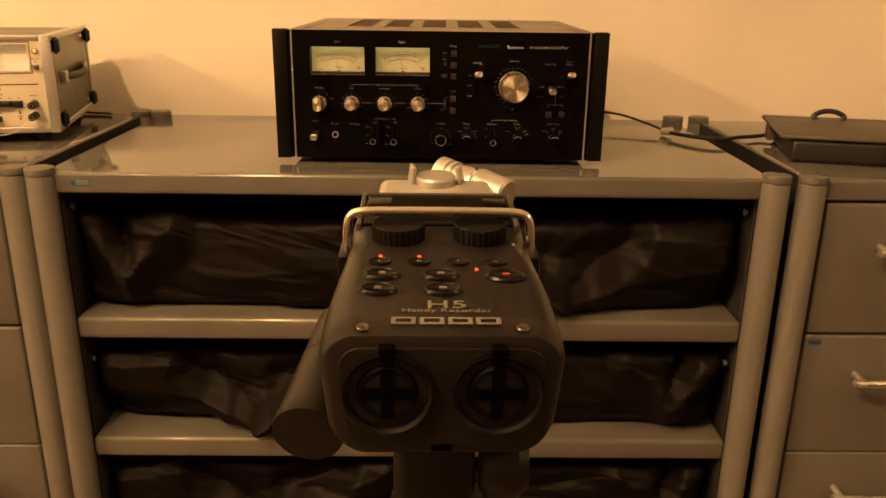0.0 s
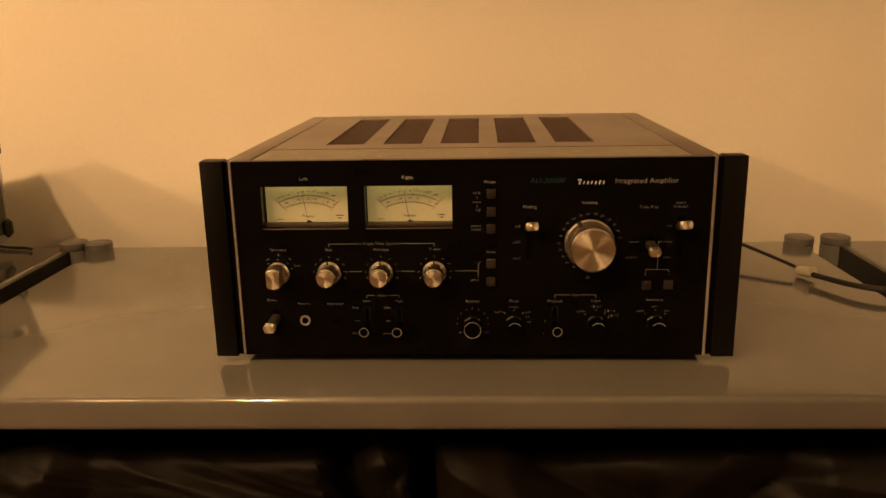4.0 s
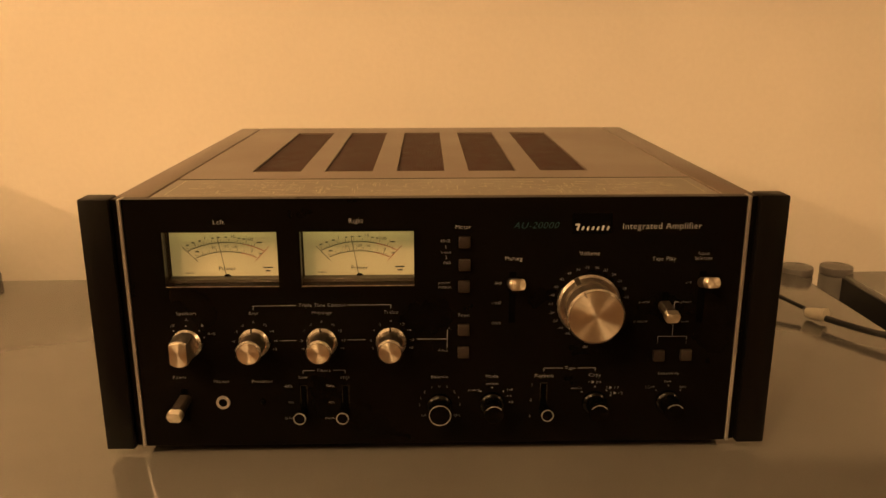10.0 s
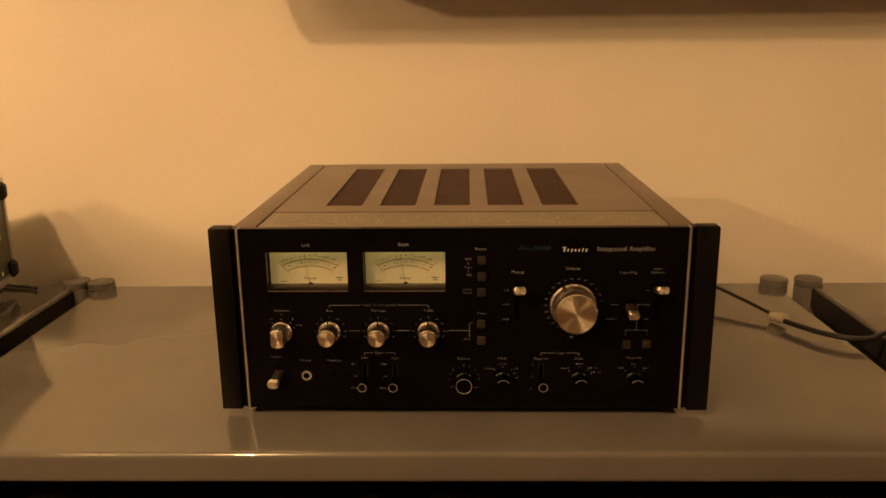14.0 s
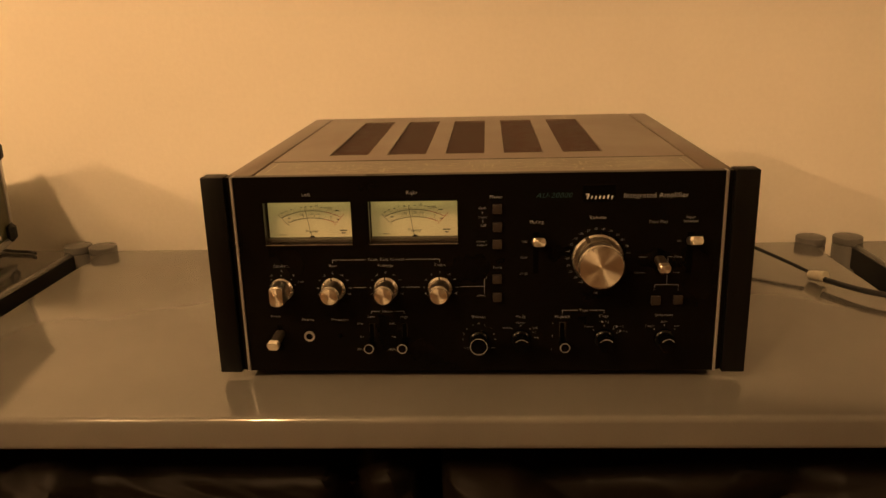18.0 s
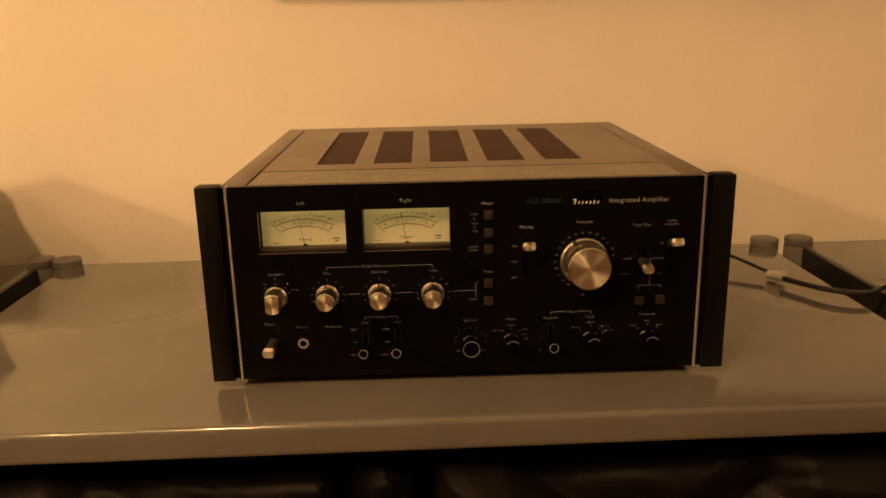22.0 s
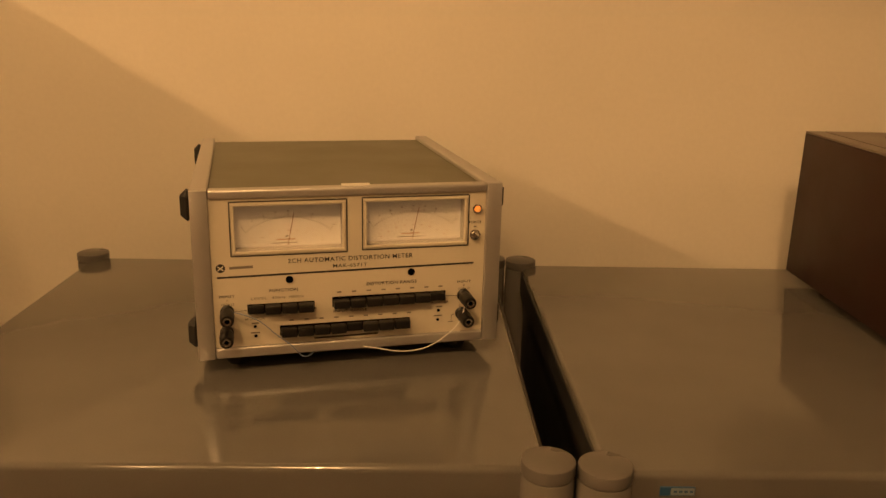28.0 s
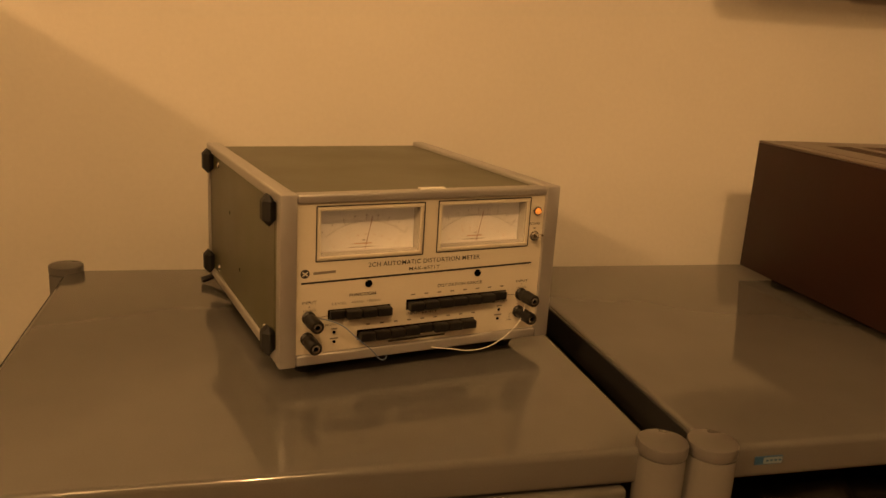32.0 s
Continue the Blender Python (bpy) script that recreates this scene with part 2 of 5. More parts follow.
TV_BLACK = mat("screen_housing", (0.018, 0.017, 0.016), 0.4, vary=0.1, bump=0.04)


# ---- mesh helpers ----
TEXTS = []


def finish(name, bm, material, smooth=35):
    me = bpy.data.meshes.new(name)
    bmesh.ops.recalc_face_normals(bm, faces=bm.faces)
    if not any(f.smooth for f in bm.faces):
        for f in bm.faces:
            f.smooth = True
    bm.to_mesh(me)
    bm.free()
    me.set_sharp_from_angle(angle=radians(smooth))
    me.materials.append(material)
    return me


def part(name, bm, material, parent, label="", m=None):
    """Link a bmesh as one mesh object under a thing or a part."""
    ob = new(name, finish(name, bm, material))
    ob.parent = parent
    if m is not None:
        ob.matrix_basis = m
    if label:
        ob["label"] = label
    return ob


def solid(name, bm, material, label, category, kind=""):
    return tagged(new(name, finish(name, bm, material)), label, category, "", kind)


def thing(name, m, label, category, group=""):
    ob = new(name)
    ob.empty_display_size = 0.05
    ob.matrix_basis = m
    return tagged(ob, label, category, group)


def box(x0, x1, y0, y1, z0, z1, bevel=0.0, seg=2):
    bm = bmesh.new()
    bmesh.ops.create_cube(bm, size=1, matrix=Matrix.LocRotScale(((x0 + x1) / 2, (y0 + y1) / 2, (z0 + z1) / 2), None,
                                                                  (x1 - x0, y1 - y0, z1 - z0)))
    if bevel:
        bmesh.ops.bevel(bm, geom=list(bm.edges), offset=bevel, segments=seg, affect="EDGES", profile=0.5)
        bm.normal_update()
        for f in bm.faces:      # rounded edges smooth, main faces flat
            f.smooth = max(abs(c) for c in f.normal) < 0.99999
    return bm


def lathe(profile, seg=32):
    """Turn (radius, height) pairs round z."""
    bm = bmesh.new()
    rings = []
    for r, z in profile:
        if r < 1e-6:
            rings.append([bm.verts.new((0, 0, z))])
        else:
            rings.append([bm.verts.new((r * math.cos(2 * math.pi * k / seg), r * math.sin(2 * math.pi * k / seg), z)) for k in range(seg)])
    for a, b in zip(rings, rings[1:]):
        for k in range(seg):
            n = (k + 1) % seg
            if len(a) == 1 and len(b) == 1:
                continue
            if len(a) == 1:
                bm.faces.new((a[0], b[n], b[k]))
            elif len(b) == 1:
                bm.faces.new((a[k], a[n], b[0]))
            else:
                bm.faces.new((a[k], a[n], b[n], b[k]))
    return bm


def moved(bm, m):
    bmesh.ops.transform(bm, matrix=m, verts=bm.verts)
    return bm


def joined(*bms):
    out = bmesh.new()
    for b in bms:
        me = bpy.data.meshes.new("piece")
        b.to_mesh(me)
        b.free()
        out.from_mesh(me)
        bpy.data.meshes.remove(me)
    return out


def tube(points, r, seg=10, smooth=6):
    """A round cord along a smoothed line."""
    pts = [Vector(p) for p in points]
    line = []
    for i in range(len(pts) - 1):
        p0, p1, p2, p3 = pts[max(i - 1, 0)], pts[i], pts[i + 1], pts[min(i + 2, len(pts) - 1)]
        for k in range(smooth):
            t = k / smooth
            line.append(0.5 * ((2 * p1) + (p2 - p0) * t + (2 * p0 - 5 * p1 + 4 * p2 - p3) * t * t + (3 * p1 - p0 - 3 * p2 + p3) * t ** 3))
    line.append(pts[-1])
    bm = bmesh.new()
    rings, side = [], None
    for i, p in enumerate(line):
        d = (line[min(i + 1, len(line) - 1)] - line[max(i - 1, 0)]).normalized()
        side = (side - d * side.dot(d)) if side else d.orthogonal()
        side.normalize()
        up = d.cross(side)
        rings.append([bm.verts.new(p + r * (math.cos(2 * math.pi * k / seg) * side + math.sin(2 * math.pi * k / seg) * up)) for k in range(seg)])
    for a, b in zip(rings, rings[1:]):
        for k in range(seg):
            bm.faces.new((a[k], a[(k + 1) % seg], b[(k + 1) % seg], b[k]))
    bm.faces.new(rings[0][::-1])
    bm.faces.new(rings[-1])
    return bm


def plate(x0, x1, z0, z1, y0, y1, holes):
    """An upright plate from y0 (front) to y1 with rectangular openings (x0, x1, z0, z1)."""
    xs = sorted({x0, x1, *(h[0] for h in holes), *(h[1] for h in holes)})
    zs = sorted({z0, z1, *(h[2] for h in holes), *(h[3] for h in holes)})
    bm = bmesh.new()
    grid = {(i, k, s): bm.verts.new((x, y, z)) for i, x in enumerate(xs) for k, z in enumerate(zs) for s, y in enumerate((y0, y1))}

    def full(i, k):
        if not (0 <= i < len(xs) - 1 and 0 <= k < len(zs) - 1):
            return False
        cx, cz = (xs[i] + xs[i + 1]) / 2, (zs[k] + zs[k + 1]) / 2
        return not any(h[0] < cx < h[1] and h[2] < cz < h[3] for h in holes)
    for i in range(len(xs) - 1):
        for k in range(len(zs) - 1):
            if not full(i, k):
                continue
            for s in (0, 1):
                q = [grid[i, k, s], grid[i + 1, k, s], grid[i + 1, k + 1, s], grid[i, k + 1, s]]
                bm.faces.new(q if s == 0 else q[::-1])
            for di, dk, a, b in ((-1, 0, (i, k), (i, k + 1)), (1, 0, (i + 1, k), (i + 1, k + 1)), (0, -1, (i, k), (i + 1, k)), (0, 1, (i, k + 1), (i + 1, k + 1))):
                if not full(i + di, k + dk):
                    bm.faces.new((grid[a + (0,)], grid[b + (0,)], grid[b + (1,)], grid[a + (1,)]))
    return bm


def strokes(lines, y, w):
    """Thin flat printed strokes on an upright face at depth y: (x0, z0, x1, z1) each w wide."""
    bm = bmesh.new()
    for x0, z0, x1, z1 in lines:
        d = Vector((x1 - x0, 0, z1 - z0))
        n = Vector((-d.z, 0, d.x)).normalized() * (w / 2)
        a, b = Vector((x0, y, z0)), Vector((x1, y, z1))
        bm.faces.new([bm.verts.new(v) for v in (a - n, b - n, b + n, a + n)])
    return bm


def arc(cx, cz, r, a0, a1, y, w, n=24):
    pts = [(cx + r * math.sin(radians(a0 + (a1 - a0) * k / n)), cz + r * math.cos(radians(a0 + (a1 - a0) * k / n))) for k in range(n + 1)]
    return strokes([(*p, *q) for p, q in zip(pts, pts[1:])], y, w)


def write(body, x, y, z, size, parent, material, width=0.0, turn=0, m=None, slant=0.0):
    """Printed words on an upright face (or at pose m), centred at x, z; made into meshes in one go later."""
    TEXTS.append((body, size, width, m if m is not None else pose(x, y, z, 90, 0, turn), parent, material, slant))


def make_texts():
    obs = []
    for body, size, width, m, parent, material, slant in TEXTS:
        cu = bpy.data.curves.new("legend", "FONT")
        cu.body, cu.size, cu.align_x, cu.align_y, cu.shear, cu.resolution_u = body, size, "CENTER", "CENTER", slant, 3
        cu.offset, cu.space_character = (0.006 * size if material in (FACE_INK, FACE_GREY, DIAL_INK) else 0.008 * size if material is PRINT_DIM else -0.014 * size), 1.08
        obs.append(new("legend", cu))
    bpy.context.view_layer.update()
    dg = bpy.context.evaluated_depsgraph_get()
    meshes = [bpy.data.meshes.new_from_object(o.evaluated_get(dg)) for o in obs]
    for o, me, (body, size, width, m, parent, material, slant) in zip(obs, meshes, TEXTS):
        cu = o.data
        bpy.data.objects.remove(o)
        bpy.data.curves.remove(cu)
        xs = [v.co.x for v in me.vertices] or [0]
        if width and max(xs) > min(xs):
            me.transform(Matrix.Diagonal((width / (max(xs) - min(xs)), 1, 1, 1)))
        me.materials.clear()
        me.materials.append(material)
        ob = new("legend", me)
        ob.parent, ob.matrix_basis = parent, m
        tagged(ob, kind="stuff")


UPRIGHT = pose(0, 0, 0, 90, 0, 0)   # turns +z to -y: things that stick out of a front
TOP = 0.790                          # height of the cabinet tops

# ---- the room ----
X0, X1, Y0, Y1, H = -4.3, 3.6, -4.6, 0.50, 2.70
solid("floor", box(X0, X1, Y0, Y1, -0.1, 0.0), FLOOR, "brown wooden floor of the room", "floor", "structure")
solid("ceiling", box(X0, X1, Y0, Y1, H, H + 0.1), CEILING, "plain cream painted ceiling", "ceiling", "structure")
solid("wall_north", box(X0 - 0.1, X1 + 0.1, Y1, Y1 + 0.12, -0.1, H + 0.1), WALL, "smooth cream painted wall behind the cabinets", "wall", "structure")
# Unseen block, added for the slanted shadow edge on the left of the wall.
solid("shade_block", box(-1.44, -1.32, -0.15, Y1 - 0.002, -0.05, 1.18), WALL, "low plain unseen block added to shade the wall on the left", "wall", "structure")
# These three are unseen; their dark colour holds down the fill.
solid("wall_south", box(X0 - 0.1, X1 + 0.1, Y0 - 0.12, Y0, -0.1, H + 0.1), LOW_BOUNCE_WALL, "plain unseen wall, coloured dark to cut bounced light", "wall", "structure")
solid("wall_west", box(X0 - 0.12, X0, Y0, Y1, -0.1, H + 0.1), LOW_BOUNCE_WALL, "plain unseen wall, coloured dark to cut bounced light", "wall", "structure")
solid("wall_east", box(X1, X1 + 0.12, Y0, Y1, -0.1, H + 0.1), LOW_BOUNCE_WALL, "plain unseen wall, coloured dark to cut bounced light", "wall", "structure")

# ---- the three steel cabinets ----
CY0, CY1 = -0.0715, 0.4284
ROW = pose(0, 0, 0, 0, 0, 0.61)     # the row of cabinets stands a little askew to the amplifier


def cabinet(name, x0, x1, label, drawers, back=0.0):
    w = x1 - x0
    cab = thing(name, ROW @ pose((x0 + x1) / 2, (CY0 + CY1) / 2 + back, 0), label, "cabinet", "steel cabinets along the wall")
    hx, hy = w / 2, (CY1 - CY0) / 2
    part("top", box(-hx, hx, -hy, hy, TOP - 0.030, TOP, 0.0055, 5), STEEL_PAINT, cab, "smooth grey enamelled steel top")
    for sx in (-1, 1):
        for sy in (-1, 1):
            post = part("post", lathe([(0, 0.004), (0.018, 0.004), (0.0191, 0.02), (0.0191, TOP - 0.006), (0.0184, TOP - 0.004), (0, TOP - 0.004)], 40),
                        STEEL_POST, cab, m=pose(sx * hx, sy * hy, 0))
            part("cap", lathe([(0, TOP - 0.003), (0.0190, TOP - 0.003), (0.0193, TOP - 0.0015), (0.0193, TOP + 0.0052), (0.0189, TOP + 0.0063), (0.0180, TOP + 0.0067), (0, TOP + 0.0067)], 40),
                 CAP_PLASTIC, post)
            part("foot", lathe([(0, 0), (0.017, 0), (0.017, 0.004), (0, 0.004)], 20), RUBBER, post)
        # Strip and side panel are kept dark so the cabinet gaps read black.
        part("edge_strip", box(min(sx * (hx - 0.004), sx * (hx + 0.0016)), max(sx * (hx - 0.004), sx * (hx + 0.0016)), -hy + 0.0185, hy - 0.0185, TOP - 0.034, TOP - 0.0035, 0.0008, 1), DARK_STEEL, cab, "dark strip added along the side of the top")
        part("side_panel", box(sx * (hx - 0.010) - 0.006, sx * (hx - 0.010) + 0.006, -hy + 0.019, hy - 0.019, 0.10, TOP - 0.034, 0.001, 1), DARK_STEEL, cab)
    part("back_panel", box(-hx + 0.02, hx - 0.02, hy - 0.012, hy - 0.004, 0.10, TOP - 0.03), DARK_STEEL, cab, "black steel back panel")
    if drawers:
        for zt in (0.757, 0.560, 0.366):
            front = part("drawer_front", box(-hx + 0.024, hx - 0.024, -hy - 0.001, -hy + 0.017, zt - 0.1938, zt, 0.0045, 3), STEEL_PAINT, cab)
            hz, hl = zt - 0.062, 0.152
            part("handle", tube([(-hl, -hy + 0.002, hz), (-hl, -hy - 0.024, hz), (-hl + 0.008, -hy - 0.031, hz), (hl - 0.008, -hy - 0.031, hz), (hl, -hy - 0.024, hz), (hl, -hy + 0.002, hz)], 0.0055, 10, 4),
                 HANDLE, front, "pale aluminium bar handle")
        part("plinth", box(-hx + 0.022, hx - 0.022, -hy + 0.01, hy - 0.02, 0.10, 0.135), STEEL_PAINT, cab)
        part("carcass", box(-hx + 0.020, hx - 0.020, -hy + 0.018, hy - 0.014, 0.136, TOP - 0.030), DARK_STEEL, cab)
    else:
        for zt in (0.577, 0.381, 0.186):
            part("shelf", box(-hx + 0.017, hx - 0.017, -hy + 0.004, hy - 0.016, zt - 0.034, zt, 0.007, 4), STEEL_PAINT, cab, "grey enamelled steel shelf")
        for sx in (-1, 1):
            for zz in (0.735, 0.50):
                part("shelf_pin", moved(lathe([(0, 0), (0.004, 0), (0.005, 0.004), (0, 0.006)], 10), pose(sx * (hx - 0.022), -hy + 0.03, zz, 0, -90 * sx, 0)), HANDLE, cab)
    return cab


left_cabinet = cabinet("drawer_cabinet", -1.0861, -0.5755, "grey steel drawer cabinet with round corner posts, carrying a meter", True, 0.006)
shelf_unit = cabinet("shelf_cabinet", -0.5364, 0.4568, "wide grey steel shelf cabinet stuffed with black bags", False)
right_cabinet = cabinet("drawer_cabinet", 0.5066, 1.026, "grey steel drawer cabinet with pale bar handles", True)
# maker's stickers on the front edges
for cab, sx in ((shelf_unit, -0.4570), (left_cabinet, -0.2250)):
    badge = part("sticker", box(sx, sx + 0.025, (CY0 - CY1) / 2 - 0.0012, (CY0 - CY1) / 2 + 0.0001, TOP - 0.0172, TOP - 0.0102, 0.0003, 1), BLUE, cab, "small blue sticker with pale bars")
    part("pale_strip", strokes([(sx + 0.0075, TOP - 0.0137, sx + 0.0243, TOP - 0.0137)], (CY0 - CY1) / 2 - 0.0013, 0.0056), STICKER_GREY, badge, "pale blue-grey strip")
    part("sticker_bar", strokes([(sx + 0.0095 + 0.0038 * k, TOP - 0.0137, sx + 0.0120 + 0.0038 * k, TOP - 0.0137) for k in range(4)], (CY0 - CY1) / 2 - 0.0015, 0.0016), BLUE, badge)

part("sticker", box(-0.2290, -0.2110, (CY0 - CY1) / 2 - 0.0022, (CY0 - CY1) / 2 - 0.0009, 0.5470, 0.5535, 0.0003, 1), BLUE, right_cabinet, "small blue sticker on a drawer")


@functools.lru_cache(None)
def knot(i, j, seed):
    return random.Random(i * 7919 + j * 104729 + seed * 31).uniform(-1, 1)


def crumple(u, v, seed):
    """Height of film crumpled into flat triangular facets, about -1 to 1."""
    i, j = math.floor(u), math.floor(v)
    fu, fv = u - i, v - j
    a, b, c, d = knot(i, j, seed), knot(i + 1, j, seed), knot(i, j + 1, seed), knot(i + 1, j + 1, seed)
    if (i + j + seed) % 2:
        return a + (b - a) * fu + (c - a) * fv if fu + fv < 1 else d + (c - d) * (1 - fu) + (b - d) * (1 - fv)
    return a + (b - a) * fu + (d - b) * fv if fu > fv else a + (d - c) * fu + (c - a) * fv


# folds of the film, as (x0, z0, x1, z1, rise, breadth) over a bag's front; a negative rise is a valley
FOLDS = (((-0.99, 0.88, -0.65, 0.40, 0.012, 0.16), (-0.37, 0.82, -0.65, 0.40, 0.014, 0.18), (-0.74, 0.88, -0.66, 0.55, -0.016, 0.12), (0.72, 0.92, 0.80, 0.30, -0.026, 0.13),
          (0.88, 0.95, 0.99, 0.55, 0.012, 0.14), (0.99, 0.55, 0.89, 0.15, 0.014, 0.14), (-0.20, 0.35, 0.62, 0.52, 0.007, 0.20), (-0.55, 0.16, 0.20, 0.10, -0.008, 0.14)),
         ((-0.95, 0.86, -0.08, 0.14, 0.022, 0.24), (0.86, 0.55, -0.08, 0.14, 0.022, 0.24), (-0.36, 0.48, -0.10, 0.16, 0.012, 0.12), (0.34, 0.84, -0.04, 0.30, -0.018, 0.20),
          (-0.98, 0.24, -0.50, 0.26, 0.016, 0.12), (-0.50, 0.26, -0.42, 0.06, 0.014, 0.10), (-0.90, 0.12, -0.52, 0.12, -0.012, 0.09), (0.30, 0.30, 0.95, 0.20, -0.020, 0.26), (-0.62, 0.94, -0.2, 0.62, -0.014, 0.16)))


def folded(x, z, folds):
    """Height of sharp-crested folds at x (-1 to 1), z (0 to 1) of a bag's front."""
    h = 0.0
    for x0, z0, x1, z1, rise, breadth in folds:
        dx, dz = (x1 - x0) * 1.5, (z1 - z0) * 0.5
        px, pz = (x - x0) * 1.5, (z - z0) * 0.5
        k = min(1.0, max(0.0, (px * dx + pz * dz) / (dx * dx + dz * dz)))
        d = math.hypot(px - k * dx, pz - k * dz)
        h += 1.45 * rise * max(0.0, 1 - d / breadth)
    return h


def bag(x, y, z, wx, wy, wz, seed, folds, flip, label):
    """A slack black bag pressed into the shelf: its film falls in flat facets with sharp creases."""
    bm = bmesh.new()
    bmesh.ops.create_cube(bm, size=2)
    bmesh.ops.subdivide_edges(bm, edges=list(bm.edges), cuts=79, use_grid_fill=True)
    o = Vector((seed * 1.7, seed * 0.9, seed * 2.3))
    for v in bm.verts:
        p = v.co.copy()
        r = max(abs(p.x), abs(p.y), abs(p.z)) / max(1e-6, (abs(p.x) ** 10 + abs(p.y) ** 10 + abs(p.z) ** 10) ** (1 / 10))
        q = p * r
        u = q.x * 1.7 + 0.5 * noise.noise(q * 1.3 + o) + 0.6 * q.z
        w = q.z * 0.75 + 0.4 * noise.noise(q * 1.1 - o) + 0.5 * q.y
        h = 0.008 * crumple(u, w, seed) + 0.0042 * crumple(u * 2.3 + 0.3 * w, w * 2.1, seed + 5) + 0.0015 * crumple(u * 5, w * 5 - u, seed + 9) + 0.0009 * crumple(u * 11 + w, w * 10, seed + 13)
        h += folded(flip * q.x, (q.z + 1) / 2, folds)
        top = 0.20 * noise.noise(Vector((q.x * 1.6, q.y * 0.7, 3)) + o) - 0.14 - 0.25 * max(0, -q.y - 0.75)
        q.z += top * (1 + q.z) / 2
        lift = 0.016 * max(0.0, noise.noise(Vector((q.x * 1.3, 5, seed)))) * max(0.0, -q.y) * max(0.0, -q.z)     # the front hem sags unevenly
        v.co = (q.x * wx / 2, q.y * wy / 2 - (h - 0.006) * max(0, 0.2 - q.y) / 1.2, max(0.0, (q.z + 1) * wz / 2 + lift + (h * 0.5 if q.z > 0.2 else 0)))
    ob = thing("black_bag", pose(x, y, z), label, "bag", "black bags on the shelves")
    part("body", bm, BAG, ob).data.set_sharp_from_angle(angle=radians(40))
    if folds is FOLDS[0]:
        # the gathered end, folded over into a peaked flap
        fm = bmesh.new()
        ring = [fm.verts.new(c) for c in ((-0.020, 0.006, 0.46 * wz), (-0.004, 0.004, 0.78 * wz), (0.010, 0.005, 0.72 * wz), (0.030, 0.010, 0.46 * wz), (0.014, 0.004, 0.12 * wz), (-0.004, 0.005, 0.10 * wz))]
        peak, back = fm.verts.new((-0.004, -0.010, 0.48 * wz)), fm.verts.new((0.002, 0.030, 0.45 * wz))
        for a, b in zip(ring, ring[1:] + ring[:1]):
            fm.faces.new((a, b, peak))
            fm.faces.new((b, a, back))
        part("end_fold", fm, BAG, ob, "peaked fold of black film", pose(flip * 0.455 * wx, -wy / 2 + 0.002, 0, 0, 0, -12))
    else:
        # a slack corner of film hanging out as a rounded tongue
        tm = bmesh.new()
        bmesh.ops.create_icosphere(tm, subdivisions=4, radius=1)
        for v in tm.verts:
            c = v.co.copy()
            v.co = (c.x * 0.062, c.y * 0.020 + 0.003 * crumple(c.x * 2.2, c.z * 1.5, seed + 3), 0.020 + c.z * 0.018 + 0.006 * c.x)
        part("slack_corner", tm, BAG, ob, "slack rounded corner of black film", pose(-flip * 0.37 * wx, -wy / 2 + 0.002, 0.001))
    return ob


for zs, hh in ((0.577, 0.158), (0.381, 0.146), (0.186, 0.146)):
    for n, cx in enumerate((-0.288, 0.200)):
        flip = 1 if zs > 0.5 else -1     # the lower bags lie the other way round
        bag(cx, 0.172, zs, 0.475 if n == 0 else 0.472, 0.430, hh, int(zs * 100) + n, FOLDS[n if flip > 0 else 1 - n], flip, "crumpled black plastic bag lying on a steel shelf")


# ---- the amplifier ----
amp = thing("amplifier", pose(0, 0, TOP), "black stereo amplifier with two lit power meters and spun metal knobs", "amplifier")
BZ = 0.0088     # panel bottom above the cabinet top


def az(w):
    return BZ + w * 0.988 / 1000


HOLES = [(-0.1797, -0.1049, az(118.4), az(155.6)), (-0.0900, -0.0152, az(118.4), az(155.6))]
panel = part("front_panel", plate(-0.2035, 0.2035, az(0), az(178), 0.0, 0.007, HOLES), AMP_BLACK, amp, "black anodised front panel with white lettering")
for sx in (-1, 1):
    part("trim_strip", box(sx * 0.2047 - 0.0011, sx * 0.2047 + 0.0011, -0.0015, 0.008, az(0.2), az(178.2), 0.0003, 1), RING, amp, "thin bright aluminium trim strip")
    part("grip_inlay", box(sx * 0.2080 - 0.0022, sx * 0.2080 + 0.0022, 0.0005, 0.012, az(0.3), az(178), 0.0004, 1), AMP_BLACK, amp)
    part("end_grip", box(sx * 0.2202 - 0.0098, sx * 0.2202 + 0.0098, -0.004, 0.013, az(-0.5), az(179), 0.0012, 2), AMP_GRIP, amp, "black grained end grip")
part("case", joined(box(-0.2104, -0.2079, 0.0135, 0.386, az(1.5), az(175.2), 0.0008, 2), box(0.2079, 0.2104, 0.0135, 0.386, az(1.5), az(175.2), 0.0008, 2),
                    box(-0.2078, 0.2078, 0.0080, 0.3858, az(1.5), az(4)), box(-0.2078, 0.2078, 0.383, 0.3858, az(4.2), az(175.2))), AMP_CASE, amp, "dark brown steel case")
part("heat_sink", joined(box(-0.19, 0.19, 0.09, 0.36, az(20), az(140)), *[box(-0.142 + 0.0555 * j + 0.012, -0.142 + 0.0555 * j + 0.030, 0.12 + 0.034 * k, 0.135 + 0.034 * k, az(140), az(168), 0.003, 1) for j in range(5) for k in range(7)]),
     BLACK_IN, amp, "black heat sinks inside the case")
for sx in (-1, 1):
    for yy in (0.035, 0.345):
        part("foot", lathe([(0, 0), (0.015, 0), (0.018, 0.003), (0.018, BZ + 0.0013), (0, BZ + 0.0013)], 24), RUBBER, amp, m=pose(sx * 0.165, yy, 0))
DEP0, DEP1 = 0.0075, 0.386
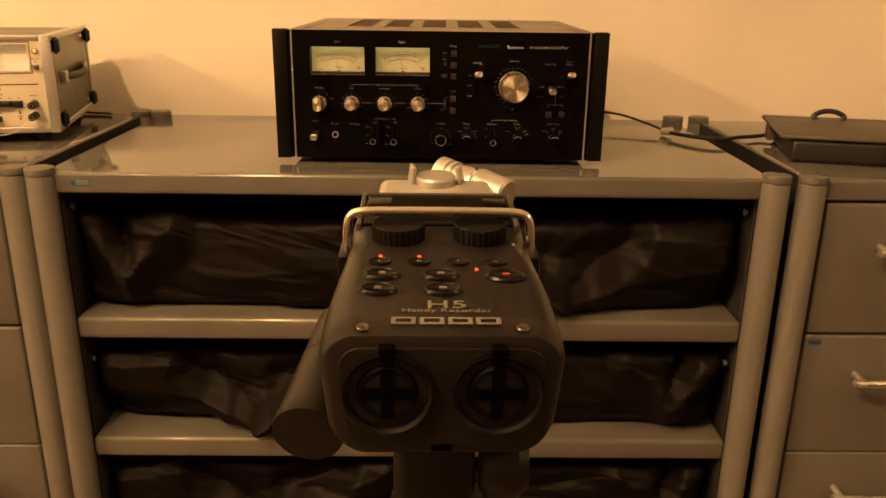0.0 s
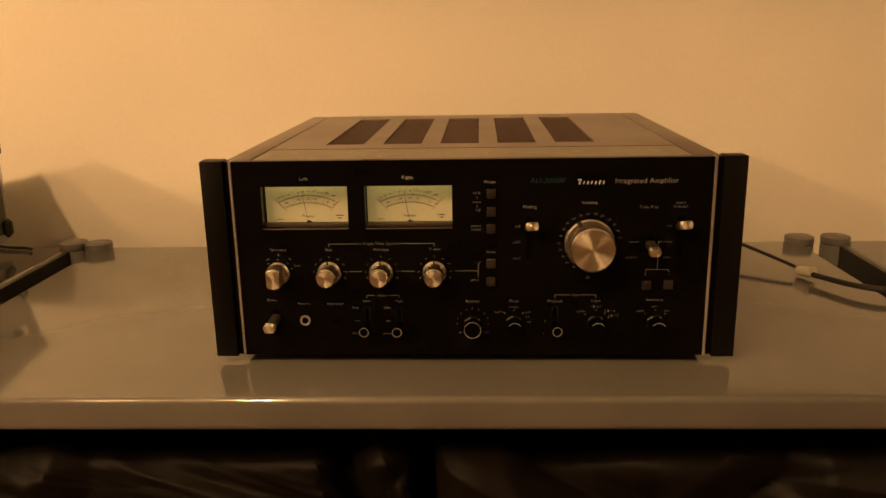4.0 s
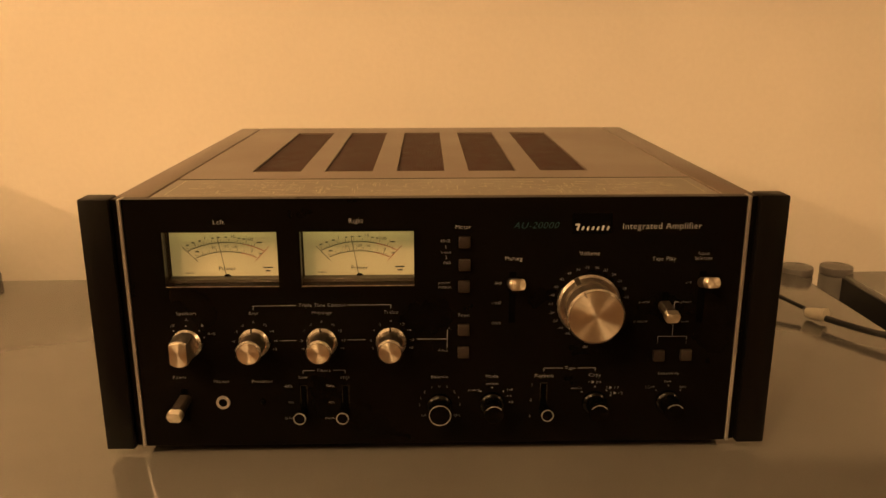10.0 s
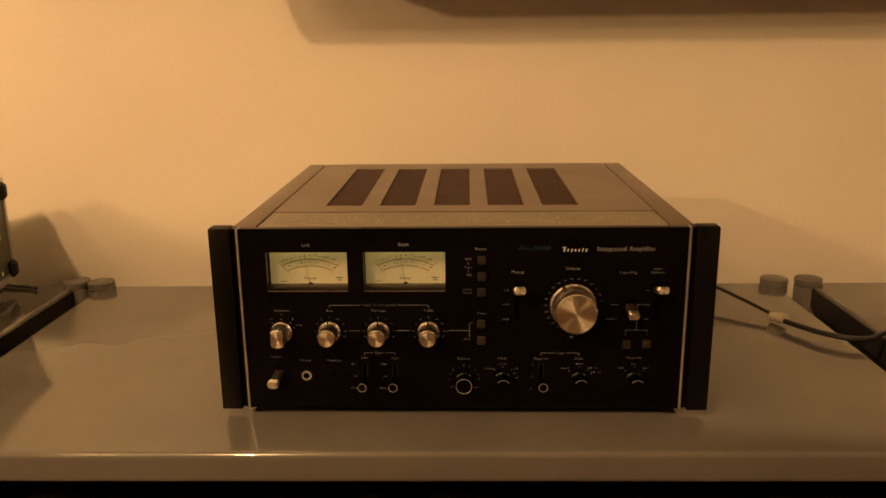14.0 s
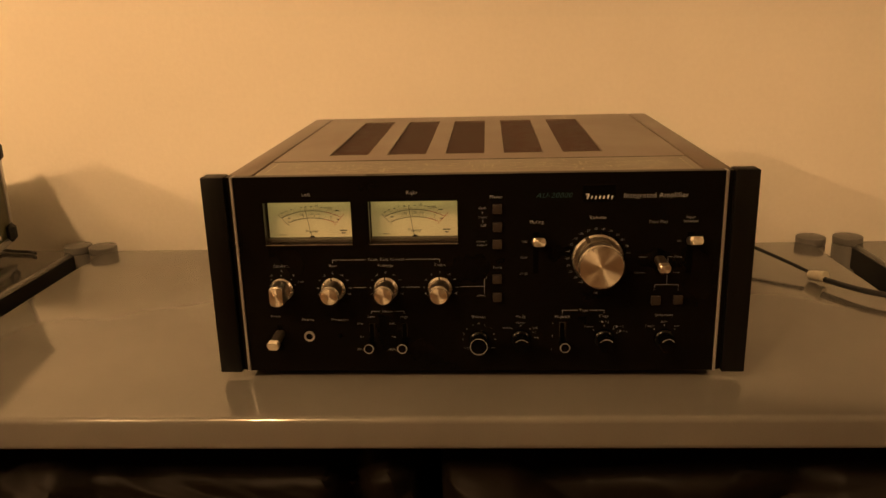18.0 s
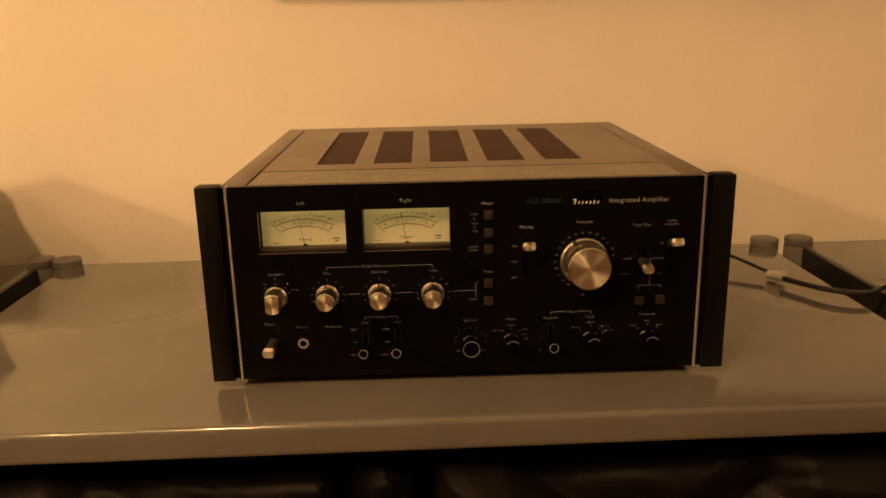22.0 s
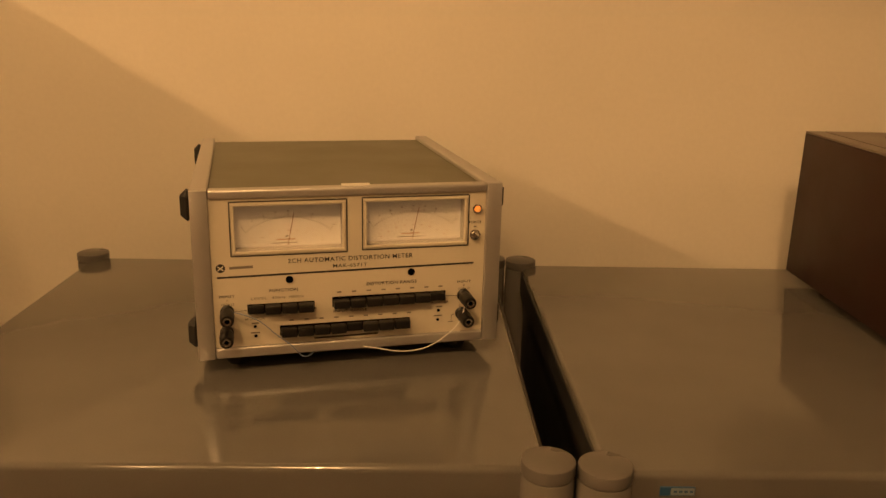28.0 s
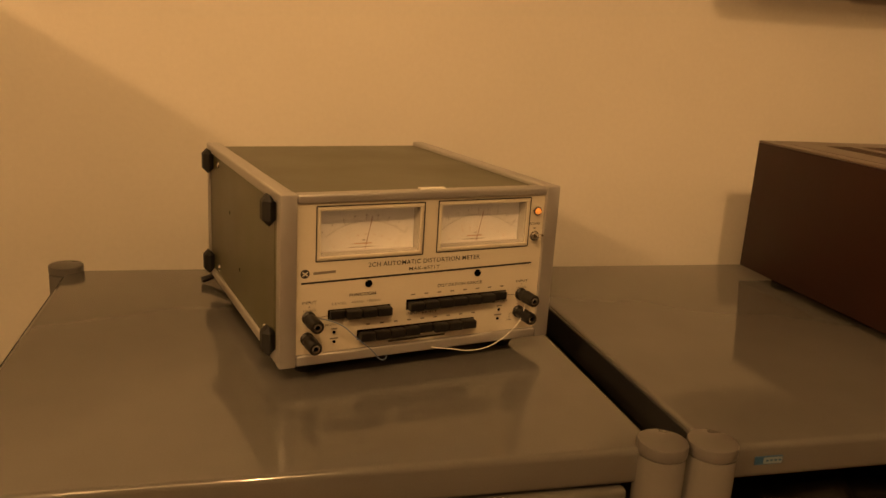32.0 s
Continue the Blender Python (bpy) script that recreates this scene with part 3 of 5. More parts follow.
for sx in (-1, 1):
    part("lid_rail", box(sx * 0.2000 - 0.0105, sx * 0.2000 + 0.0105, DEP0, DEP1, az(175.4), az(178), 0.0008, 2), AMP_TOP, amp)
part("lid_front_strip", box(-0.1876, 0.1876, DEP0, 0.0705, az(175.4), az(178), 0.0006, 1), AMP_STRIP, amp, "lid strip with a pale printed circuit diagram")
# Black filler stands in for the shade inside the seam.
part("lid_seam_shade", box(-0.1876, 0.1876, 0.0706, 0.0728, az(175.6), az(177.75)), BLACK_IN, amp, "black filler put in as the shade of the lid seam")
VX = [-0.1405 + 0.0555 * k for k in range(5)]
lid = plate(-0.1876, 0.1876, 0.0729, DEP1, -az(178), -az(175.4), [(x, x + 0.037, 0.103, 0.343) for x in VX])
lid_part = part("lid", moved(lid, pose(0, 0, 0, -90, 0, 0)), AMP_TOP, amp, "bronze-grey steel lid with five long vents")
for x in VX:
    bm = bmesh.new()
    bars = [(x + 0.037 * (k + 0.5) / 26 - 0.00035, x + 0.037 * (k + 0.5) / 26 + 0.00035, 0.103, 0.343) for k in range(26)]
    bars += [(x, x + 0.037, 0.103 + 0.240 * (k + 0.5) / 130 - 0.0004, 0.103 + 0.240 * (k + 0.5) / 130 + 0.0004) for k in range(130)]
    for a0, a1, b0, b1 in bars:
        lo = [bm.verts.new((p, q, az(175.5))) for p, q in ((a0, b0), (a1, b0), (a1, b1), (a0, b1))]
        hi = [bm.verts.new((p, q, az(176.4))) for p, q in ((a0, b0), (a1, b0), (a1, b1), (a0, b1))]
        bm.faces.new(hi)
        for k in range(4):
            bm.faces.new((lo[k], lo[(k + 1) % 4], hi[(k + 1) % 4], hi[k]))
    tagged(part("vent_mesh", bm, GRILLE, lid_part, "fine dark wire mesh in a vent"), kind="stuff")
# circuit diagram printed on the lid strip
rnd = random.Random(4)
bm = bmesh.new()
for k in range(330):
    px, py = rnd.uniform(-0.165, 0.165), rnd.choice((0.018, 0.024, 0.030, 0.036, 0.042, 0.048, 0.056)) + rnd.uniform(-0.002, 0.002)
    lw, lh = (rnd.uniform(0.002, 0.014), 0.00035) if rnd.random() < 0.55 else (0.00035, rnd.uniform(0.002, 0.009))
    bm.faces.new([bm.verts.new((px + a * lw / 2, py + b * lh / 2, az(178.15))) for a, b in ((-1, -1), (1, -1), (1, 1), (-1, 1))])
for q in ((-0.180, 0.0130, 0.180, 0.0134), (-0.180, 0.0640, 0.180, 0.0644), (-0.180, 0.013, -0.1796, 0.064), (0.1796, 0.013, 0.180, 0.064)):
    bm.faces.new([bm.verts.new((a, b, az(178.15))) for a, b in ((q[0], q[1]), (q[2], q[1]), (q[2], q[3]), (q[0], q[3]))])
tagged(part("printed_diagram", bm, PRINT_GOLD, amp, "pale printed circuit diagram"), kind="stuff")


def at(u, w, y=0.0):
    return pose(u / 1000, y, az(w))


# the two power meters
for cx in (-142.3, -52.6):
    c = cx / 1000
    meter = part("power_meter", joined(box(c - 0.0392, c + 0.0392, 0.0165, 0.020, az(113), az(158)), box(c - 0.0392, c - 0.0375, 0.0072, 0.0165, az(113), az(158)),
                                       box(c + 0.0375, c + 0.0392, 0.0072, 0.0165, az(113), az(158)), box(c - 0.0375, c + 0.0375, 0.0072, 0.0165, az(113), az(118.3)),
                                       box(c - 0.0375, c + 0.0375, 0.0072, 0.0165, az(155.8), az(158))), BLACK_IN, amp, "recessed backlit power meter")
    part("dial", box(c - 0.0374, c + 0.0374, 0.0155, 0.0163, az(118.6), az(155.6)), DIAL_LIT, meter, "glowing pale yellow dial card")
    dy, R = 0.0153, 0.0565
    zc = az(144.8) - R
    ink = [arc(c, zc, R, -27, 12, dy, 0.0005), arc(c, zc, R - 0.0065, -24, 12, dy, 0.0005)]
    ink += [strokes([(c - 0.0290, az(141.8), c - 0.0194, az(131.3))], dy, 0.0004)]
    for k in range(27):
        a = radians(-26 + 1.9 * k)
        l1 = 0.0024 if k % 3 == 0 else 0.0013
        ink.append(strokes([(c + R * math.sin(a), zc + R * math.cos(a), c + (R + l1) * math.sin(a), zc + (R + l1) * math.cos(a))], dy, 0.00032))
        a = radians(-23 + 1.75 * k)
        ink.append(strokes([(c + (R - 0.0065) * math.sin(a), zc + (R - 0.0065) * math.cos(a), c + (R - 0.0065 + l1) * math.sin(a), zc + (R - 0.0065 + l1) * math.cos(a))], dy, 0.00032))
    for a, txt in ((-12.9, "1"), (5, "10"), (15.5, "100")):
        write(txt, c + (R + 0.0042) * math.sin(radians(a)), dy, zc + (R + 0.0042) * math.cos(radians(a)), 0.0033, meter, DIAL_INK)
    for a, txt in ((-9.2, "-30"), (0, "-20"), (6.2, "-10"), (19, "0")):
        write(txt, c + (R - 0.0028) * math.sin(radians(a)), dy, zc + (R - 0.0028) * math.cos(radians(a)), 0.0029, meter, DIAL_INK)
    for a, lw, rr in ((-25, 2.0, 0.0038), (-21, 2.0, 0.0038), (-16.5, 2.0, 0.0036), (-8, 1.6, 0.0036), (-4, 1.6, 0.0036), (0.5, 1.6, 0.0036), (9, 1.8, 0.0036), (12, 1.6, 0.0036), (22, 3.8, 0.0042), (-21, 2.6, -0.0028), (25.5, 2.2, -0.0028)):
        px, pz = c + (R + rr) * math.sin(radians(a)), zc + (R + rr) * math.cos(radians(a))
        ink.append(strokes([(px - lw / 2000, pz, px + lw / 2000, pz)], dy, 0.0009))
    ink.append(strokes([(c - 0.0285, az(123.2), c - 0.0225, az(123.2))], dy, 0.0006))
    ink.append(strokes([(c + 0.0242, az(126.8), c + 0.0308, az(126.8)), (c + 0.0258, az(124.4), c + 0.0292, az(124.4))], dy, 0.0010))
    part("dial_scale", joined(*ink), DIAL_INK, meter)
    part("red_scale", joined(arc(c, zc, R, 12, 27, dy, 0.0005), arc(c, zc, R - 0.0065, 12, 24, dy, 0.0005),
                             strokes([(c + 0.0290, az(141.8), c + 0.0194, az(131.3))], dy, 0.0004)), DIAL_RED, meter, "red overload scale")
    na = radians(-9.5)
    part("needle", strokes([(c, az(118.4), c + 0.0305 * math.sin(na), az(118.4) + 0.0305 * math.cos(na))], 0.0142, 0.00042), DIAL_INK, meter)
    part("needle_hub", moved(lathe([(0, 0), (0.0027, 0), (0.0027, 0.0012), (0, 0.0016)], 28), pose(c, 0.0150, az(119.8), 90, 0, 0)), BLACK_IN, meter)
    write("Power", c, dy, az(126.2), 0.0040, meter, DIAL_INK, 0.0115)
    part("lower_ledge", box(c - 0.0373, c + 0.0373, 0.0073, 0.0152, az(118.62), az(121.0)), LEDGE, meter, "dark grey ledge under the dial")
    part("window_edge", strokes([(c - 0.0374, az(118.0), c + 0.0374, az(118.0))], -0.0001, 0.0005), ALU, meter, "thin bright lower window edge")
    part("dial_lamp", box(c - 0.035, c + 0.035, 0.0085, 0.0125, az(155.3), az(155.7)), DIAL_LAMP, meter, "glowing lamp strip over the dial")
    pane = part("pane", box(c - 0.0372, c + 0.0372, 0.0015, 0.0025, az(118.6), az(155.4)), GLASS, meter, "clear glass")
    pane.visible_shadow = False


def knob(u, w, r0, r1, depth, name="knob", bat=False, black=False, mark=0):
    """A turned knob standing out of the panel: skirt ring, waist, wide polished cap."""
    base = part(name, lathe([(0, 0.0002), (r0, 0.0002), (r0, 0.0030), (r0 - 0.0014, 0.0046), (r0 * 0.80, 0.0047), (0, 0.0046)], 48), KNOB_BLACK if black else POLISHED, amp, m=at(u, w) @ UPRIGHT)
    if bat:
        bm = lathe([(0, 0.0046), (r1, 0.0046), (r1, depth - 0.0010), (r1 - 0.0008, depth), (0, depth)], 48)
        for v in bm.verts:
            v.co.x = max(-r1 * 0.62, min(r1 * 0.62, v.co.x))
        bmesh.ops.remove_doubles(bm, verts=bm.verts, dist=1e-6)
        part("grip", bm, KNOB_BLACK if black else KNOB_SIDE, base)
        face_bm = lathe([(r1 - 0.0007, depth + 0.0001), (r1 - 0.0009, depth + 0.0003), (0, depth + 0.0003)], 48)
        for v in face_bm.verts:
            v.co.x = max(-r1 * 0.60, min(r1 * 0.60, v.co.x))
        part("cap", face_bm, KNOB_BLACK if black else KNOB, base, "spun metal front")
    else:
        if black:
            part("cap", lathe([(0, 0.0046), (r1 * 0.92, 0.0046), (r1 * 0.92, depth - 0.002), (r1, depth - 0.002), (r1, depth - 0.0004), (0, depth - 0.0004)], 40), KNOB_BLACK, base)
        else:
            part("waist", lathe([(r0 * 0.80, 0.0045), (r0 * 0.74, 0.0060), (r1 * 0.90, depth - 0.0035), (r1, depth - 0.0026), (r1, depth - 0.0024)], 48), KNOB_WAIST, base, "dark turned waist")
            part("cap", lathe([(r1 * 0.5, depth - 0.0024), (r1, depth - 0.0024), (r1, depth - 0.0016), (r1 - 0.0013, depth), (0, depth)], 64), KNOB, base)
            part("rim", lathe([(r1 + 0.0001, depth - 0.0013), (r1 - 0.0009, depth + 0.0001), (r1 - 0.0011, depth + 0.0001)], 64), POLISHED, base, "bright bevelled rim")
    if black and "selector" in name:
        # the glint on the upper rim of the cap is painted as a pale arc
        part("cap_glint", arc(u / 1000, az(w), r1 - 0.0004, -55, 55, -depth - 0.0002, 0.0005), RING_AND_GLINT, base, "painted glint along the upper rim of the cap", (at(u, w) @ UPRIGHT).inverted())
    elif black:
        rr = r1 * 0.98
        part("cap_ring", lathe([(rr - 0.00030, depth - 0.0006), (rr + 0.0001, depth - 0.0006), (rr + 0.0001, depth + 0.0002), (rr - 0.00030, depth + 0.0002), (rr - 0.00030, depth - 0.0006)], 40), RING_AND_GLINT, base, "thin bright ring round the cap")
    elif name == "tone_knob":
        part("index_notch", moved(box(-0.0005, 0.0005, r0 - 0.0030, r0 + 0.0001, 0.0024, 0.0050), pose(0, 0, 0, 0, 0, mark)), BLACK_IN, base)
    elif name == "volume_knob":
        part("index_notch", moved(box(-0.0006, 0.0006, r1 * 0.80, r1 + 0.0002, depth - 0.0005, depth + 0.0001), pose(0, 0, 0, 0, 0, mark)), KNOB_SIDE, base)
    return base


def scale(u, w, r, marks, size=0.0026, material=None):
    for a, s in marks:
        write(s, (u + r * math.sin(radians(a))) / 1000, -0.0003, az(w + r * math.cos(radians(a))), size, panel, material or PRINT)


knob(-168.9, 78.1, 0.0102, 0.0092, 0.0220, "speaker_selector", True)
for u, t in ((-123.7, 6), (-78, 3), (-31.3, 2)):
    knob(u, 78.2, 0.0104, 0.0083, 0.0218, "tone_knob", mark=t)
for u, step in ((-123.7, 2), (-78, 1), (-31.3, 2)):
    scale(u, 78.2, 14.2, [(a, s) for a, s in ((-112, "-%d" % (4 * step)), (-88, "-%d" % (3 * step)), (-58, "-%d" % (2 * step)), (-32, "-%d" % step), (0, "0"), (32, "+%d" % step), (58, "+%d" % (2 * step)), (88, "+%d" % (3 * step)), (112, "+%d" % (4 * step)))])
vol = knob(102.0, 103.7, 0.0214, 0.0187, 0.0265, "volume_knob", mark=27)
part("skirt_notch", box(-0.0018, 0.0018, 0.0160, 0.0216, 0.0030, 0.0049), LEVER_SHAFT, vol, m=pose(0, 0, 0, 0, 0, 27))
scale(102.0, 104.2, 25.6, [(-148 + 14.3 * k, "-%d" % v) for k, v in enumerate((66, 60, 57, 54, 51, 48, 45, 42, 39, 36, 33, 30, 27, 24, 21, 18, 15))], 0.0027)
write("dB", 0.1012, -0.0003, az(72.4), 0.0030, panel, PRINT)
knob(1.4, 29.4, 0.0085, 0.0075, 0.0165, "balance_knob", black=True)
scale(1.4, 30.0, 14.0, [(-70, "3"), (-48, "2"), (-22, "1"), (0, "0"), (22, "1"), (48, "2"), (70, "3"), (-92, "4"), (92, "4")], 0.0026)
for u, nm in ((37.9, "mode_selector"), (109.4, "copy_selector"), (160.8, "sensitivity_selector")):
    knob(u, 30.2, 0.0085, 0.0066, 0.0180, nm, black=True)
for u, w, dots in ((37.9, 30.2, ((-40, 0), (0, 0), (40, 0), (62, 0), (85, 0))), (109.4, 30.2, ((-48, 0), (0, 0), (42, 0), (65, 0))), (160.8, 30.2, ((-45, 0), (0, 0), (45, 0))), (-168.9, 78.1, ((-45, 0), (0, 0), (45, 0), (72, 0)))):
    part("scale_dots", joined(*[strokes([((u + 12.2 * math.sin(radians(a))) / 1000 - 0.0004, az(w + 12.2 * math.cos(radians(a))), (u + 12.2 * math.sin(radians(a))) / 1000 + 0.0004, az(w + 12.2 * math.cos(radians(a))))], -0.0003, 0.0008) for a, _ in dots]), PRINT, panel)

for s, u, w, size, width in (("Left", -142, 162.5, .0044, 0), ("Right", -52.8, 162.9, .0044, 0), ("Meter", 17.2, 158.3, .0040, 0), ("40dB", 5.5, 148.7, .0030, 0), ("Input", 5.9, 141, .0030, 0),
                             ("0dB", 6.6, 133.6, .0030, 0), ("power\noutput", 5, 118.2, .0030, 0), ("Triple Tone Control", -77.2, 104.4, .0036, 31), ("Midrange", -77.6, 98.9, .0034, 0), ("Bass", -123.2, 99, .0034, 0),
                             ("Treble", -31.1, 99, .0034, 0), ("Tone", 17.7, 96.2, .0036, 0), ("Speakers", -168, 99.2, .0036, 0), ("off", -178.1, 90.3, .0028, 0), ("A", -168.2, 94.6, .0028, 0), ("B", -158, 90.4, .0028, 0), ("A+B", -152.2, 84.4, .0028, 0),
                             ("in", 8.6, 87, .0026, 0), ("defeat", 3.8, 70.7, .0026, 0), ("Power", -176.3, 52.4, .0034, 0), ("Phones", -148.4, 49, .0034, 0), ("Protector", -120.2, 48.8, .0034, 0), ("Filters", -77.8, 56.5, .0034, 0),
                             ("Low", -92.2, 51.6, .0034, 0), ("High", -63.3, 51.3, .0034, 0), ("40Hz", -102.7, 45, .0026, 0), ("out", -101.4, 32.9, .0026, 0), ("20Hz", -103.6, 20.5, .0026, 0), ("7kHz", -74, 44.9, .0026, 0), ("out", -73.3, 32.6, .0026, 0), ("10kHz", -75.3, 20.1, .0026, 0),
                             ("Balance", 1.4, 50.9, .0036, 0), ("left", -9.5, 21.5, .0026, 0), ("right", 13, 21.5, .0026, 0), ("Mode", 37.6, 50.9, .0036, 0), ("normal", 37.7, 45.3, .0026, 0), ("reverse", 25.3, 40.6, .0026, 0), ("L+R", 50.4, 40.5, .0026, 0), ("L", 51, 36.1, .0026, 0), ("R", 52.1, 31, .0026, 0),
                             ("Playback", 73.6, 50.8, .0036, 0), ("1", 65.6, 44.4, .0026, 0), ("2", 65, 32.5, .0026, 0), ("3", 64.4, 20, .0026, 0), ("Tape", 91.5, 56.5, .0036, 0), ("Copy", 108.8, 51.1, .0036, 0), ("1 \u25b6 2\u00b73", 109, 45.6, .0026, 0), ("source", 96.3, 41.3, .0026, 0), ("2 \u25b6 1\u00b73", 121.5, 41.3, .0026, 0), ("3 \u25b6 1\u00b72", 124.7, 37, .0026, 0),
                             ("Sensitivity", 160, 51.9, .0034, 0), ("3mV", 159.9, 45.6, .0026, 0), ("1.5mV", 147.8, 41.6, .0026, 0), ("6mV", 171.1, 41.5, .0026, 0), ("Volume", 101.4, 139.5, .0042, 0), ("Muting", 50.8, 136.2, .0040, 0), ("0dB", 40.8, 119, .0028, 0), ("-10dB", 39.6, 104.9, .0028, 0), ("-20dB", 39.7, 90.3, .0028, 0),
                             ("Tape Play", 151.1, 135.4, .0038, 0), ("Input\nSelector", 177.6, 137.3, .0034, 0), ("aux", 169, 118.8, .0026, 0), ("source", 139.8, 104.8, .0026, 0), ("phono", 168.2, 104.7, .0026, 0), ("playback", 138, 90.7, .0026, 0), ("tuner", 168.4, 90.6, .0026, 0), ("2", 150.7, 75.4, .0026, 0), ("1", 170.5, 75.2, .0026, 0)):
    write(s, u / 1000, -0.0003, az(w), size * 1.0, panel, PRINT_WHITE if size > .0039 else PRINT, width / 1000)
write("Integrated Amplifier", 0.1483, -0.0003, az(158), 0.0060, panel, PRINT_WHITE, 0.0520)
write("AU-20000", 0.0649, -0.0003, az(158.9), 0.0062, panel, PRINT_GREEN, 0.0302, slant=0.3)
# maker's badge: a dark plate with plain slanted shapes
plaque = part("badge", box(0.0889, 0.1153, -0.0006, 0.0002, az(153.6), az(167.4), 0.0002, 1), KNOB_BLACK, panel, "small dark badge with plain pale shapes")
part("badge_mark", strokes([(0.0915 + 0.0033 * k + 0.0006, az(155.9 if k in (1, 3) else 155.6), 0.0915 + 0.0033 * k + 0.0016, az(159.0 if k in (0, 5) else 158.3)) for k in range(7)] + [(0.0908, az(159.6), 0.0940, az(159.6))], -0.0009, 0.0013), PRINT_WHITE, plaque)
# ruled lines between the legends
for a, b, c, d in (
    (-123.2, 104.2, -94.5, 104.3), (-123.2, 104.2, -123.2, 101.4), (-60.1, 104.4, -31.1, 104.4), (-31.1, 104.4, -31.1, 101.6),
    (-106.3, 78.9, -95.3, 79), (-60.7, 79.1, -48.6, 79.1), (-13.6, 79.2, 6.7, 79.2), (6.8, 86.2, 6.7, 72.7),
    (-91.9, 56.6, -84.1, 56.6), (-91.9, 56.6, -92, 54.2), (-71.3, 56.7, -63.3, 56.7), (-63.3, 56.7, -63.3, 54.3),
    (73.4, 56.7, 86.4, 56.6), (73.4, 56.7, 73.4, 54), (96.8, 56.6, 108.9, 56.6), (108.9, 56.6, 108.9, 53.9),
    (150.7, 79.6, 170.5, 79.5), (150.7, 79.6, 150.7, 77.2), (170.5, 79.5, 170.5, 77.1), (160.6, 79.5, 160.4, 104.7), (160.4, 104.7, 163.4, 104.6), (5.8, 145.8, 5.9, 143.6), (6.1, 138.5, 6.2, 136.1)):
    part("printed_line", strokes([(a / 1000, az(b), c / 1000, az(d))], -0.0003, 0.00038), PRINT, panel)
# square push buttons
for u, w in ((18.1, 148.2), (18.2, 132.4), (17.9, 117.3), (17.7, 86.1), (17.7, 69.5), (151.9, 65.7), (170.5, 66.2)):
    part("push_button", box(u / 1000 - 0.0038, u / 1000 + 0.0038, -0.0032, 0.0002, az(w - 3.9), az(w + 3.9), 0.0006, 2), BUTTON, amp, "square grey-brown push button")


def lever(u0, w0, u1, w1, out, r, slot, name, flat=True, black=False):
    """A slot with a short metal lever or slider."""
    s = part("slot", joined(box(slot[0] / 1000 - 0.0022, slot[0] / 1000 + 0.0022, -0.0004, 0.0001, az(slot[1]), az(slot[2]))), BLACK_IN, amp, "black lever slot")
    a, b = Vector((u0 / 1000, 0.0005, az(w0))), Vector((u1 / 1000, -out, az(w1)))
    d = b - a
    L = d.length
    m = Matrix.Translation(a) @ d.to_track_quat("Z", "Y").to_matrix().to_4x4()
    shaft = lathe([(0, 0), (r * 0.86, 0), (r * 0.86, L - 0.0052), (0, L - 0.0052)], 32)
    tip = lathe([(0, L - 0.0051), (r, L - 0.0051), (r, L - 0.0006), (r - 0.0005, L), (0, L)], 32)
    if flat:
        for bm in (shaft, tip):
            for v in bm.verts:
                v.co.y = max(-r * 0.68, min(r * 0.68, v.co.y))
            bmesh.ops.remove_doubles(bm, verts=bm.verts, dist=1e-6)
    lev = part(name, shaft, KNOB_BLACK if black else LEVER_SHAFT, amp, m=m)
    part("tip", tip, KNOB_BLACK if black else KNOB, lev, "" if black else "spun bright metal tip")
    if black:
        part("ring", lathe([(r - 0.00025, L - 0.0008), (r + 0.0002, L - 0.0008), (r + 0.0002, L + 0.0002), (r - 0.00025, L + 0.0002), (r - 0.00025, L - 0.0008)], 28), RING_AND_GLINT, lev)
    return lev


lever(51.1, 118.6, 52.7, 122.1, 0.0140, 0.0052, (50.4, 90.6, 127.1), "muting_lever")
lever(179, 118.4, 180.6, 122.6, 0.0145, 0.0050, (178, 89.9, 126.4), "input_lever")
lever(153.7, 102.2, 155.1, 98.7, 0.0170, 0.0050, (153.7, 90.2, 111.7), "tape_lever")
lever(-174, 35.7, -176.2, 31.7, 0.0205, 0.0052, (-174, 19.7, 43.7), "power_lever")
lever(-93.3, 25.4, -94.1, 25.7, 0.0120, 0.0040, (-92.9, 20.9, 46.4), "filter_slider", False, True)
lever(-64.5, 25.5, -65, 25.6, 0.0120, 0.0040, (-64.1, 21, 46.5), "filter_slider", False, True)
lever(74.4, 25.7, 75.2, 26.1, 0.0120, 0.0040, (73.6, 21.2, 45.8), "playback_slider", False, True)
# Glints on the slot edges, painted as thin grey strokes.
for u in (-92.1, -63.4, 73.6):
    part("slot_edge_glint", strokes([((u - 2.3) / 1000, az(32), (u - 2.3) / 1000, az(45.4)), ((u + 2.3) / 1000, az(32), (u + 2.3) / 1000, az(45.4)), ((u - 2.3) / 1000, az(45.4), (u + 2.3) / 1000, az(45.4))], -0.0005, 0.00025), REC_RIM, panel)
jack = part("phones_socket", lathe([(0.0030, -0.004), (0.0030, 0.0012), (0.0046, 0.0014), (0.0048, 0.0004), (0.0048, 0.0)], 32), ALU_SOFT, amp, "bright ringed headphone socket", at(-148, 33.2) @ UPRIGHT)
part("socket_hole", lathe([(0, 0.0008), (0.0031, 0.0008)], 24), BLACK_IN, jack)
part("protector_lamp", lathe([(0, 0.0018), (0.0016, 0.0014), (0.0022, 0.0002), (0.0022, 0.0)], 20), KNOB_BLACK, amp, "small unlit protector lamp", at(-120.8, 33.6) @ UPRIGHT)


